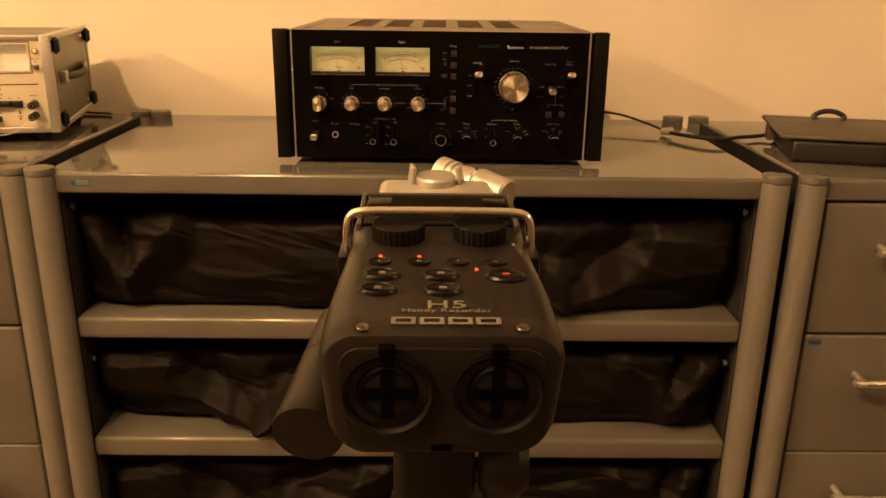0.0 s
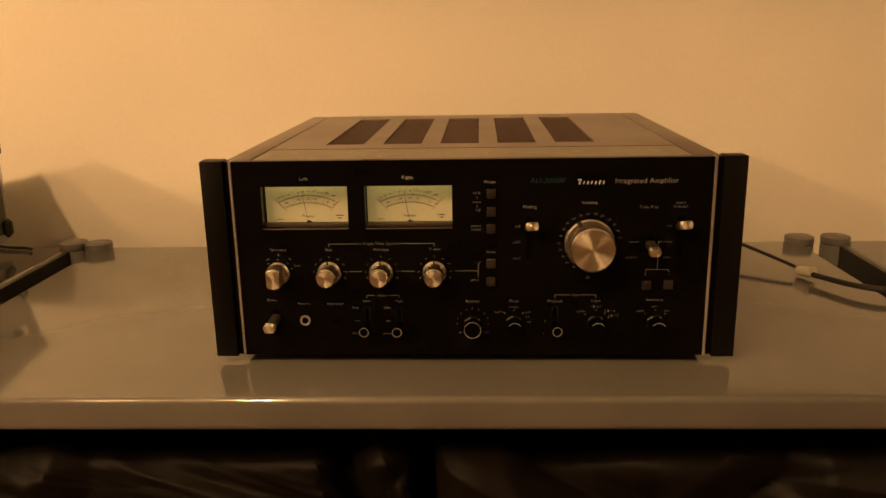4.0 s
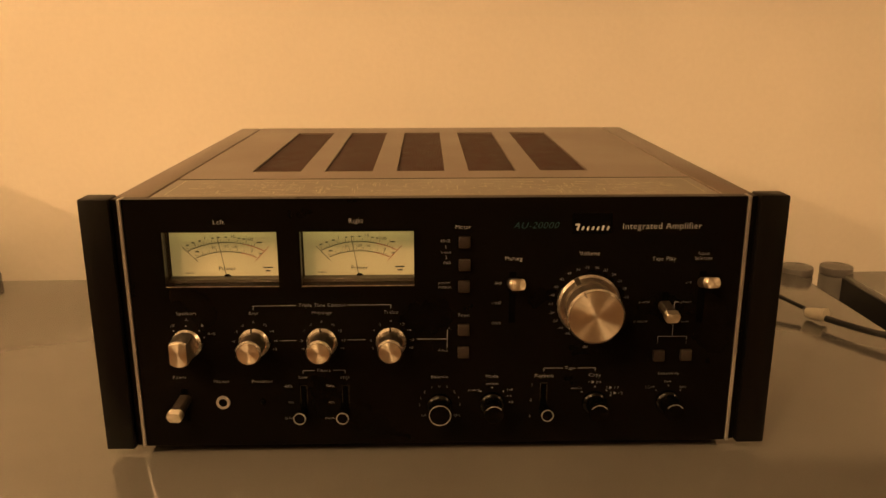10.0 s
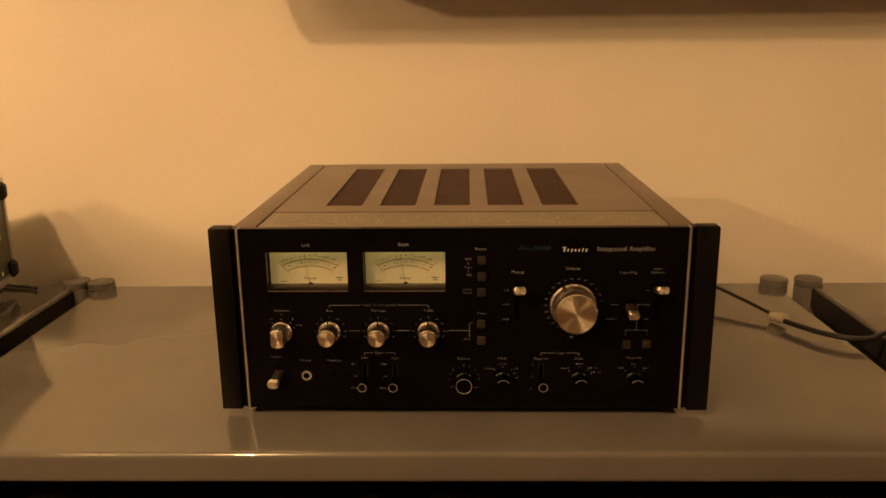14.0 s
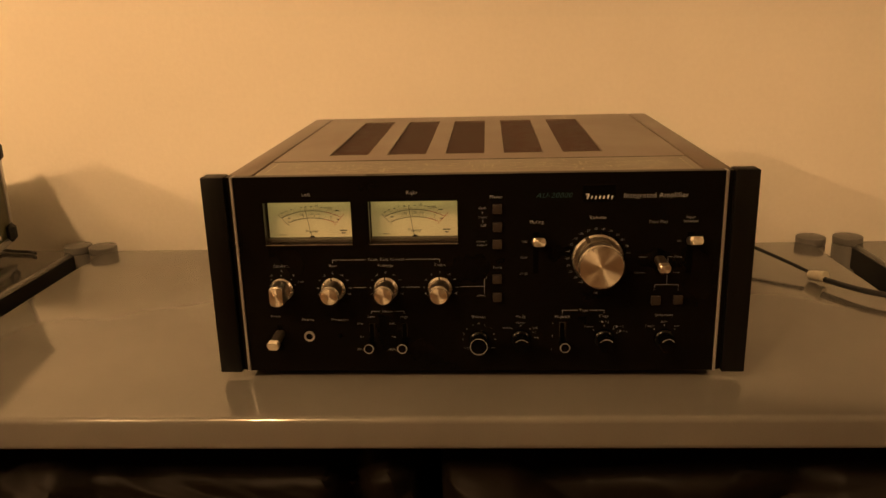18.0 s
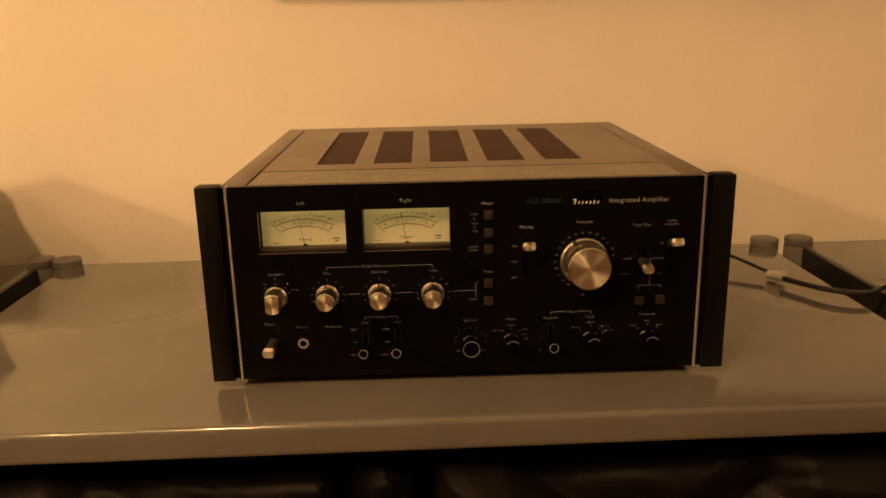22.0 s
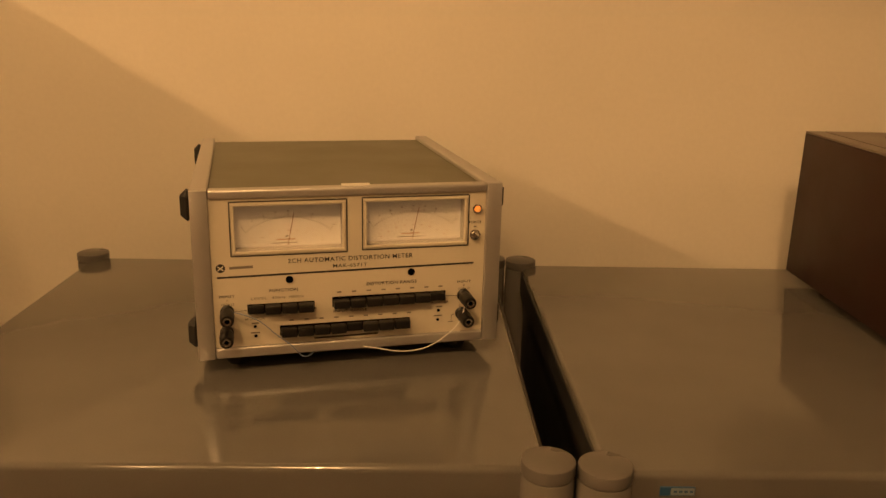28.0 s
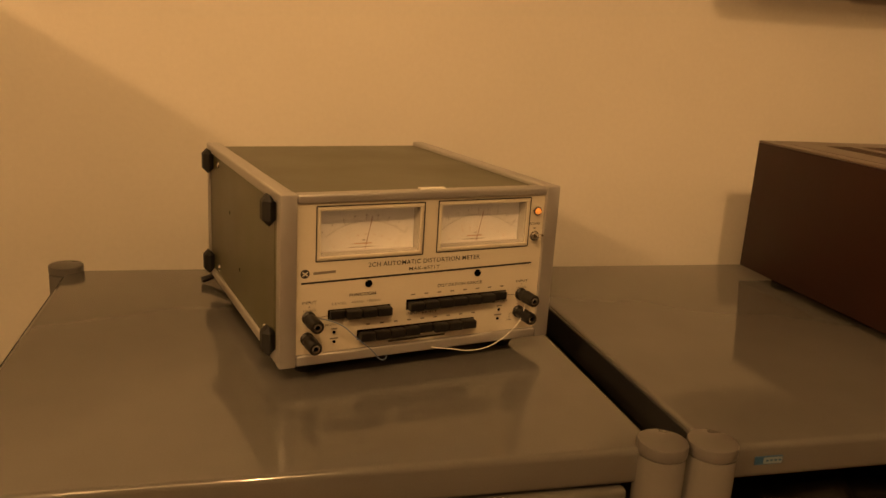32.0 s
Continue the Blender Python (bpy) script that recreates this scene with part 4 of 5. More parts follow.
# ---- the distortion meter ----
# local frame: x along the front, y into the depth, z up from the cabinet top; turned a little to the left
MW, MH, MD, MF = 0.280, 0.1545, 0.317, 0.0170
meter_box = thing("distortion_meter", pose(-0.7260, 0.0951, TOP, 0, 0, 13.2) @ Matrix.Scale(0.9614, 4), "cream and olive bench distortion meter in an aluminium frame", "test instrument")
part("body", box(-MW / 2 + 0.004, MW / 2 - 0.004, 0.0270, MD - 0.004, MF + 0.003, MF + MH - 0.0045, 0.001, 1), OLIVE, meter_box, "olive green sheet-steel body")
part("lid_lip", box(-MW / 2 + 0.0045, MW / 2 - 0.0045, 0.0128, 0.0268, MF + MH - 0.0075, MF + MH - 0.0046), OLIVE, meter_box)
for sx in (-1, 1):
    part("side_lip", box(sx * (MW / 2 - 0.0051) - 0.0009, sx * (MW / 2 - 0.0051) + 0.0009, 0.0128, 0.0268, MF + 0.0032, MF + MH - 0.0077), OLIVE, meter_box)
FX0, FZ0 = -0.1232, 0.0280      # lower left corner of the face


def mx(u):
    return FX0 + u * 1.012 / 1000


def mz(w):
    return FZ0 + w * 0.960 / 1000


WINDOWS = [(mx(20.6), mx(112.6), mz(91.2), mz(133.4)), (mx(134.2), mx(224.0), mz(92.2), mz(134.0))]
face = part("face", plate(-0.1235, 0.1235, mz(-0.5), mz(140.5), 0.0030, 0.0050, WINDOWS), FACE, meter_box, "cream printed instrument face")
for sx in (-1, 1):
    part("corner_post", box(sx * 0.1312 - 0.0074, sx * 0.1312 + 0.0074, 0.0, 0.012, MF, MF + MH, 0.0013, 2), ALU_SOFT, meter_box, "satin aluminium corner post")
    part("top_rail", box(sx * 0.1312 - 0.0074, sx * 0.1312 + 0.0074, 0.0122, MD, MF + MH - 0.010, MF + MH, 0.0022, 3), ALU_SOFT, meter_box)
    part("bottom_rail", box(sx * 0.1312 - 0.0074, sx * 0.1312 + 0.0074, 0.0122, MD, MF, MF + 0.010, 0.0022, 3), ALU_SOFT, meter_box)
    part("rear_post", box(sx * 0.1312 - 0.0070, sx * 0.1312 + 0.0070, MD - 0.010, MD - 0.0004, MF + 0.0102, MF + MH - 0.0102, 0.0015, 2), ALU_SOFT, meter_box)
    for yy in (0.028, MD - 0.022):
        for zz in (MF + 0.018, MF + MH - 0.018):
            part("side_buffer", box(min(sx * 0.1360, sx * 0.1475), max(sx * 0.1360, sx * 0.1475), yy - 0.0095, yy + 0.0095, zz - 0.0135, zz + 0.0135, 0.0052, 1), RUBBER, meter_box, "black rubber side buffer")
    for yy in (0.060, MD - 0.055):
        for zz in (MF + 0.018, MF + MH - 0.018):
            part("screw", moved(lathe([(0, 0), (0.0036, 0), (0.0032, 0.0014), (0.0010, 0.0019), (0, 0.0019)], 16), pose(sx * 0.1360, yy, zz, 0, 90 * sx, 0)), CHROME, meter_box)
    for yy, zz in ((0.205, 0.112), (0.160, 0.062)):
        part("screw_hole", moved(lathe([(0, 0), (0.0022, 0.0003), (0, 0.0003)], 12), pose(sx * 0.1360, yy, zz, 0, 90 * sx, 0)), BLACK_IN, meter_box)
# carrying strap with plated ends on the far side
strap = part("carrying_strap", tube([(0.1385, 0.075, MF + 0.082), (0.147, 0.11, MF + 0.081), (0.151, 0.155, MF + 0.080), (0.147, 0.20, MF + 0.081), (0.1385, 0.235, MF + 0.082)], 0.0065, 10, 6), RUBBER, meter_box, "black rubber carrying strap")
for yy in (0.070, 0.240):
    part("strap_end", box(0.1361, 0.1450, yy - 0.012, yy + 0.012, MF + 0.072, MF + 0.092, 0.0015, 2), ALU_SOFT, strap, "plated strap end")
part("top_bar", box(-0.1234, 0.1234, 0.0004, 0.0125, MF + MH - 0.0085, MF + MH - 0.0004, 0.0020, 3), ALU_SOFT, meter_box, "satin aluminium front bar")
part("bottom_bar", box(-0.1234, 0.1234, 0.0004, 0.0125, MF + 0.0004, MF + 0.0102, 0.0018, 3), ALU_SOFT, meter_box)
for sx in (-1, 1):
    for yy in (0.035, MD - 0.035):
        part("foot", lathe([(0, 0), (0.009, 0), (0.0115, 0.004), (0.0115, MF + 0.0005), (0, MF + 0.0005)], 20), RUBBER, meter_box, m=pose(sx * 0.105, yy, 0))
part("white_tag", box(-0.0090, 0.0160, 0.0060, 0.0118, MF + MH - 0.0006, MF + MH + 0.0008), PAPER, meter_box, "small white sticker on the lid")

for x0, x1, z0, z1 in WINDOWS:
    cx = (x0 + x1) / 2
    w = part("meter_window", joined(box(x0 - 0.003, x1 + 0.003, 0.0180, 0.0195, z0 - 0.003, z1 + 0.003), box(x0 - 0.003, x0 - 0.0001, 0.0052, 0.0180, z0 - 0.003, z1 + 0.003), box(x1 + 0.0001, x1 + 0.003, 0.0052, 0.0180, z0 - 0.003, z1 + 0.003),
                                    box(x0, x1, 0.0052, 0.0180, z0 - 0.003, z0 - 0.0001), box(x0, x1, 0.0052, 0.0180, z1 + 0.0001, z1 + 0.003)), DIAL_WELL, meter_box, "recessed meter well")
    part("dial_card", box(x0, x1, 0.0172, 0.0179, z0, z1), DIAL_WHITE_GLOW, w, "white dial card with a faint added glow")
    zc, R, dy = z0 - 0.034, 0.0600, 0.0170
    ink, grey = [], []
    for k in range(41):
        a = radians(-38 + 1.9 * k)
        l1 = 0.0042 if k % 10 == 0 else (0.0030 if k % 5 == 0 else 0.0018)
        ink.append(strokes([(cx + R * math.sin(a), zc + R * math.cos(a), cx + (R + l1) * math.sin(a), zc + (R + l1) * math.cos(a))], dy, 0.00045))
        if k % 2 == 0:
            grey.append(strokes([(cx + (R - 0.006) * math.sin(a), zc + (R - 0.006) * math.cos(a), cx + (R - 0.006 - l1 * 0.7) * math.sin(a), zc + (R - 0.006 - l1 * 0.7) * math.cos(a))], dy, 0.0003))
        if k % 5 == 0:
            ink.append(strokes([(cx + (R + 0.0062) * math.sin(a) - 0.0008, zc + (R + 0.0062) * math.cos(a), cx + (R + 0.0062) * math.sin(a) + 0.0008, zc + (R + 0.0062) * math.cos(a))], dy, 0.0012))
            grey.append(strokes([(cx + (R - 0.0115) * math.sin(a) - 0.0009, zc + (R - 0.0115) * math.cos(a), cx + (R - 0.0115) * math.sin(a) + 0.0009, zc + (R - 0.0115) * math.cos(a))], dy, 0.0010))
    ink.append(strokes([(cx - 0.17 * (x1 - x0), z0 + 0.0030, cx + 0.086 * (x1 - x0), z0 + 0.0030)], dy, 0.0006))
    ink.append(strokes([(cx - 0.0030, z0 + 0.0092, cx - 0.0005, z0 + 0.0092)], dy, 0.0013))
    part("dial_scale", joined(*ink), DIAL_GREY, w)
    part("lower_scale", joined(*grey), FADED_RED, w)
    part("red_word", strokes([(cx - 0.0110, z0 + 0.0062, cx + 0.0060, z0 + 0.0062)], dy, 0.0012), FADED_RED, w, "faded red bar of fine print")
    part("needle", strokes([(cx - 0.0010, z0 + 0.001, cx + 0.0052, z0 + 0.0310)], 0.0158, 0.0006), NEEDLE, w)
    fr = 0.0040
    part("window_frame", joined(strokes([(x0 - fr, z0 - fr, x1 + fr, z0 - fr), (x0 - fr, z1 + fr, x1 + fr, z1 + fr), (x0 - fr, z0 - fr, x0 - fr, z1 + fr), (x1 + fr, z0 - fr, x1 + fr, z1 + fr)], 0.0027, 0.0011)), FACE_INK, face, "black ruled window frame")
    part("window_lip", joined(box(x0 - 0.0026, x1 + 0.0026, 0.0021, 0.0029, z1, z1 + 0.0026, 0.0005, 1), box(x0 - 0.0026, x1 + 0.0026, 0.0021, 0.0029, z0 - 0.0026, z0, 0.0005, 1),
                              box(x0 - 0.0026, x0, 0.0021, 0.0029, z0 + 0.0001, z1 - 0.0001, 0.0005, 1), box(x1, x1 + 0.0026, 0.0021, 0.0029, z0 + 0.0001, z1 - 0.0001, 0.0005, 1)), FACE, w)
    pane = part("pane", box(x0 + 0.0002, x1 - 0.0002, 0.0030, 0.0040, z0 + 0.0002, z1 - 0.0002), GLASS, w, "clear pane")
    pane.visible_shadow = False

part("face_rule", strokes([(mx(4), mz(67.6), mx(234), mz(70.0))], 0.0027, 0.0017), FACE_INK, face, "thick black dividing line")
for s, u, w, size, width in (("2CH AUTOMATIC DISTORTION METER", 120.2, 80.4, .0058, 113), ("MAK-6571T", 119.0, 73.6, .0046, 31), ("FUNCTION", 60, 52.7, .0040, 25), ("DISTORTION RANGE", 157, 54.0, .0042, 47), ("INPUT RANGE", 118.9, 28.4, .0036, 31),
                             ("POWER", 234.4, 110.8, .0036, 12), ("LEVEL", 38.5, 45.6, .0033, 14), ("400Hz", 55.5, 45.6, .0033, 12), ("1000Hz", 70.5, 45.6, .0033, 13), ("INPUT", 11.3, 49.0, .0036, 13), ("A", 11.3, 45.0, .0030, 0), ("100k\u03a9", 11.3, 41.4, .0030, 11),
                             ("INPUT", 225.3, 51.0, .0036, 13), ("B", 225.3, 47.2, .0030, 0), ("100k\u03a9", 225.3, 43.8, .0030, 11), ("MONITOR", 34.3, 25.8, .0034, 17), ("MONITOR", 202.2, 31.2, .0034, 17)):
    write(s, mx(u), 0.0027, mz(w), size, face, FACE_INK if size > .0035 else FACE_GREY, width / 1000)
# small legends too fine to read, as bars
bars = [(34.3, 21.6, 6), (34.3, 12.2, 8), (202, 26.6, 6), (201, 17.2, 8), (84, 33.0, 9), (234.4, 106.4, 3)]
bars += [(109 + 13.4 * k, 47.6, 4) for k in range(8)] + [(66 + 13.4 * k, 22.4, 4) for k in range(9)]
for u, w, l in bars:
    part("legend_bar", strokes([(mx(u - l / 2), mz(w), mx(u + l / 2), mz(w))], 0.0027, 0.0014), FACE_GREY, face)
for a, b, c, d in ((16, 33.9, 37, 35.6), (37, 35.6, 37, 33.5), (205, 38, 220, 36.8), (222, 28, 222, 24), (214, 17, 219, 17.5), (214, 17, 214, 10), (211, 10, 217, 10)):
    part("circuit_line", strokes([(mx(a), mz(b), mx(c), mz(d))], 0.0027, 0.0004), FACE_INK, face)
part("maker_bar", strokes([(mx(86), mz(2.6), mx(144), mz(3.2))], 0.0027, 0.0017), FACE_INK, face, "dark bar of fine print under the keys")
logo = part("round_badge", lathe([(0, 0.0004), (0.0040, 0.0004), (0.0040, 0)], 28), FACE_INK, face, "round black maker's mark", pose(mx(7.2), 0.0029, mz(76.4)) @ UPRIGHT)
part("badge_spokes", strokes([(-0.0024, -0.0018, 0.0024, 0.0018), (-0.0024, 0.0018, 0.0024, -0.0018)], 0, 0.0010), FACE, logo, m=pose(0, 0, 0.0006, -90, 0, 0))
part("badge_bars", strokes([(mx(14.5), mz(76.3), mx(34.5), mz(76.8))], 0.0027, 0.0024), FACE_GREY, face)
for u, w in ((65.4, 62.6), (175.0, 63.8)):
    part("adjuster_hole", lathe([(0, 0.0003), (0.0026, 0.0003), (0.0031, 0.0010), (0.0034, 0)], 24), BLACK_IN, face, m=pose(mx(u), 0.0029, mz(w)) @ UPRIGHT)
for u, w in ((34.3, 18.2), (34.5, 8.9), (201.4, 22.6), (200.8, 13.0)):
    part("monitor_pin", lathe([(0, 0.0012), (0.0010, 0.0012), (0.0015, 0)], 14), BLACK_IN, face, m=pose(mx(u), 0.0029, mz(w)) @ UPRIGHT)


def keys(u0, w0, u1, w1, n, skip=()):
    pitch = (u1 - u0) / (n - 1)
    part("key_slot", box(mx(u0 - pitch / 2 - 0.6), mx(u1 + pitch / 2 + 0.6), 0.0022, 0.0029, mz(w0 - 4.4), mz(w1 + 4.4)), BLACK_IN, meter_box)
    for k in range(n):
        cu, cw = mx(u0 + pitch * k), mz(w0 + (w1 - w0) * k / (n - 1))
        out = 0.0045 if k in skip else 0.0088
        part("push_key", box(cu - pitch / 2000 + 0.0003, cu + pitch / 2000 - 0.0003, 0.0022 - out, 0.0022, cw - 0.0038, cw + 0.0038, 0.0009, 2), KEY, meter_box, "black push key")


keys(36.0, 36.0, 79.0, 36.0, 4, (0,))
keys(110.6, 37.4, 199.6, 38.6, 7, (6,))
keys(63.6, 12.4, 166.0, 13.2, 8, (4,))


def binding_post(u, w):
    bp = part("binding_post", lathe([(0, 0), (0.0062, 0), (0.0062, 0.0022), (0.0052, 0.0030), (0.0052, 0.0090), (0.0062, 0.0100), (0.0064, 0.0125), (0.0060, 0.0140), (0.0060, 0.0250), (0.0054, 0.0262), (0.0036, 0.0262), (0.0034, 0.0230), (0, 0.0230)], 14), KEY, meter_box, "black plastic binding post", pose(mx(u), 0.0030, mz(w)) @ UPRIGHT)
    part("socket", lathe([(0.0021, 0.0262), (0.0036, 0.0264), (0.0036, 0.0240)], 20), CHROME, bp)
    part("bore", lathe([(0, 0.0236), (0.0022, 0.0236)], 16), BLACK_IN, bp)


for u, w in ((11.0, 34.6), (9.8, 14.6), (225.0, 37.2), (223.6, 18.4)):
    binding_post(u, w)
lampb = part("pilot_lamp", lathe([(0, 0.0060), (0.0018, 0.0054), (0.0027, 0.0036), (0.0030, 0.0006), (0.0030, 0)], 24), AMBER, meter_box, "glowing amber pilot lamp", pose(mx(235.6), 0.0028, mz(124.2)) @ UPRIGHT)
part("lamp_bezel", lathe([(0.0031, 0.0), (0.0031, 0.0020), (0.0044, 0.0016), (0.0050, 0)], 24), CHROME, lampb)
tog = part("toggle_switch", lathe([(0, 0), (0.0050, 0), (0.0050, 0.0012), (0.0038, 0.0016), (0.0036, 0.0046), (0.0020, 0.0052), (0, 0.0052)], 20), CHROME, meter_box, "chrome toggle switch", pose(mx(234.2), 0.0028, mz(98.6)) @ UPRIGHT)
part("bat", moved(lathe([(0, 0.004), (0.0012, 0.004), (0.0017, 0.0145), (0.0011, 0.0160), (0, 0.0160)], 14), pose(0, 0, 0, -14, 0, 0)), CHROME, tog)
part("test_lead", tube([(mx(15.0), -0.004, mz(36.4)), (mx(24.7), -0.010, mz(35.5)), (mx(38.5), -0.010, mz(27.9)), (mx(51.5), -0.010, mz(14.6)), (mx(64.9), -0.010, mz(2)), (mx(74), -0.010, mz(-9)), (mx(82), -0.004, mz(-11)), (mx(88), 0.012, mz(-11))], 0.0005, 6, 6), BLUE_WIRE, meter_box, "thin blue wire from a binding post")
part("test_lead", tube([(mx(225), -0.008, mz(39.0)), (mx(218.8), -0.012, mz(17)), (mx(204.7), -0.012, mz(1.3)), (mx(188.6), -0.012, mz(-8.2)), (mx(173.8), -0.012, mz(-11.3)), (mx(158.9), -0.012, mz(-10.6)), (mx(144), -0.010, mz(-7.5)), (mx(132), -0.002, mz(-8)), (mx(124), 0.012, mz(-9))], 0.0005, 8, 6), WHITE_WIRE, meter_box, "thin white wire from a binding post")
part("mains_lead", tube([(-0.10, MD - 0.002, 0.022), (-0.118, MD + 0.006, 0.014), (-0.136, MD + 0.004, 0.0065), (-0.146, MD + 0.003, 0.0042)], 0.0038, 8, 6), CABLE, meter_box, "black mains lead behind the meter")
part("mains_lead", tube([(0.09, MD - 0.002, 0.03), (0.11, MD + 0.004, 0.006), (0.135, MD - 0.010, 0.003), (0.160, MD - 0.020, 0.003), (0.172, MD - 0.032, 0.003)], 0.0022, 8, 6), CABLE, meter_box)

# ---- the amplifier's lead and the case on the right-hand cabinet ----
lead = thing("speaker_lead", pose(0.393, 0.258, TOP), "thin black lead with a cream plug lying on the cabinet top", "cable")
LX, LY = 0.393, 0.258
part("thin_lead", tube([(0.205 - LX, 0.386 - LY, 0.045), (0.24 - LX, 0.415 - LY, 0.030), (0.29 - LX, 0.402 - LY, 0.022), (0.335 - LX, 0.366 - LY, 0.019), (0.366 - LX, 0.312 - LY, 0.014), (0.386 - LX, 0.272 - LY, 0.0095)], 0.0022, 8, 6), CABLE, lead)
part("plug", moved(lathe([(0, -0.011), (0.0050, -0.0105), (0.0062, -0.004), (0.0062, 0.007), (0.0072, 0.007), (0.0072, 0.0105), (0, 0.011)], 16), pose(0, 0, 0.0078, 82, 0, 35)), PLUG, lead, "cream plastic plug")
part("thick_lead", tube([(0.396 - LX, 0.244 - LY, 0.0080), (0.408 - LX, 0.222 - LY, 0.0085), (0.424 - LX, 0.197 - LY, 0.0095), (0.445 - LX, 0.181 - LY, 0.0100), (0.468 - LX, 0.180 - LY, 0.0100), (0.492 - LX, 0.197 - LY, 0.0095), (0.518 - LX, 0.214 - LY, 0.0080), (0.550 - LX, 0.230 - LY, 0.0080), (0.585 - LX, 0.232 - LY, 0.0160)], 0.0033, 10, 6), CABLE, lead)

pouch = thing("equipment_case", pose(0.712, 0.108, TOP, 0, 0, -13), "dark grey slab-shaped equipment case with an overhanging lid", "case")
part("lower_body", box(-0.172, 0.19, -0.102, 0.085, 0.0, 0.0345, 0.007, 3), RUBBER, pouch, "black lower shell")
part("lid", box(-0.190, 0.20, -0.105, 0.092, 0.0347, 0.042, 0.0034, 3), POUCH, pouch, "dark grey lid")
part("carrying_loop", tube([(-0.110, 0.060, 0.040), (-0.114, 0.062, 0.048), (-0.100, 0.064, 0.055), (-0.082, 0.064, 0.055), (-0.068, 0.062, 0.048), (-0.072, 0.060, 0.040)], 0.0042, 8, 6), CABLE, pouch, "black carrying loop")
part("hinge", box(-0.1885, -0.1725, 0.02, 0.05, 0.010, 0.0344, 0.003, 2), POUCH, pouch)

# ---- the screen on the wall ----
screen = thing("wall_screen", pose(0.380, Y1, 1.268), "large black flat screen hung on the cream wall", "screen")
part("housing", box(-0.674, 0.62, -0.200, -0.125, 0.0, 0.62, 0.008, 3), TV_BLACK, screen, "black screen housing")
part("bracket", box(-0.20, 0.26, -0.1248, -0.001, 0.15, 0.45), DARK_STEEL, screen, "steel wall bracket")
part("glass", box(-0.659, 0.605, -0.2025, -0.2003, 0.018, 0.604), REC_DARK, screen, "dark glossy screen")
part("hanging_cable", tube([(-0.40, -0.110, 0.02), (-0.405, -0.120, -0.006), (-0.398, -0.122, -0.011), (-0.386, -0.122, -0.008), (-0.380, -0.120, -0.013), (-0.370, -0.120, -0.010), (-0.352, -0.110, 0.02)], 0.0011, 6, 6), CABLE, screen, "loose black cable loop")


# ---- the field recorder on its stand ----
rec = thing("field_recorder", pose(0.0051, -0.9193, 0.9433, 4.34, 0.21, 1.48) @ Matrix.Scale(1.0655, 4), "black handheld sound recorder with silver microphones on a stand", "sound recorder")


def shell(sections, seg=40):
    """Loft of rounded rectangles: (y, half width, z top, z bottom, corner) each."""
    bm = bmesh.new()
    rings = []
    for y, hw, zt, zb, c in sections:
        ring = []
        per = seg // 4
        for q, (sx, sz) in enumerate(((1, 1), (-1, 1), (-1, -1), (1, -1))):
            for k in range(per):
                a = radians(90 * q + 90 * k / (per - 1))
                pz = (zt - c if sz > 0 else zb + c) + c * math.sin(a)
                ring.append(bm.verts.new(((sx * (hw - c) + c * math.cos(a)) * (1 - 0.10 * (zt - pz) / (zt - zb)), y, pz)))
        rings.append(ring)
    n = len(rings[0])
    for a, b in zip(rings, rings[1:]):
        for k in range(n):
            bm.faces.new((a[k], a[(k + 1) % n], b[(k + 1) % n], b[k]))
    bm.faces.new(rings[0])
    bm.faces.new(rings[-1][::-1])
    return bm


part("body", shell([(0.0, 0.0316, -0.0035, -0.0375, 0.009), (0.0008, 0.0330, -0.0018, -0.0392, 0.010), (0.004, 0.0346, -0.0004, -0.0405, 0.011), (0.010, 0.0350, 0.0, -0.041, 0.011), (0.030, 0.0340, 0.0, -0.040, 0.009),
                    (0.055, 0.0316, 0.0, -0.038, 0.007), (0.066, 0.0312, -0.0005, -0.036, 0.007), (0.090, 0.0318, -0.0015, -0.034, 0.007), (0.1165, 0.0312, -0.0035, -0.033, 0.007), (0.1192, 0.0300, -0.0055, -0.031, 0.006)]), REC_BODY, rec, "rubberised black body")
part("end_plate", shell([(-0.0006, 0.0286, -0.0050, -0.0360, 0.007), (0.0010, 0.0290, -0.0046, -0.0364, 0.007)]), REC_BODY, rec)
for sx in (-1, 1):
    so = part("input_socket", lathe([(0.0123, 0.0), (0.0130, 0.0016), (0.0121, 0.0020), (0.0112, 0.0012), (0.0108, -0.004), (0.0085, -0.0052), (0.0085, 0.0000), (0.0078, 0.0008), (0.0046, 0.0004), (0.0044, -0.004), (0, -0.004)], 36), REC_DARK, rec, "round combo input socket", pose(sx * 0.0150, -0.0008, -0.0183) @ UPRIGHT)
    part("socket_core", lathe([(0.0020, 0.0006), (0.0080, 0.0006), (0.0086, -0.001)], 30), REC_BODY, so)
    for a in (0, 90, 180, 270):
        part("contact_slot", moved(box(-0.0017, 0.0017, 0.0006, 0.0074, 0.0004, 0.0012), pose(0, 0, 0, 0, 0, a)), BLACK_IN, so)
    part("release_tab", box(-0.0021, 0.0021, 0.0100, 0.0150, -0.0006, 0.0022, 0.0005, 1), BLACK_IN, so)
part("strap_slot", box(-0.0028, 0.0030, -0.0009, 0.0006, -0.0375, -0.0353), BLACK_IN, rec)
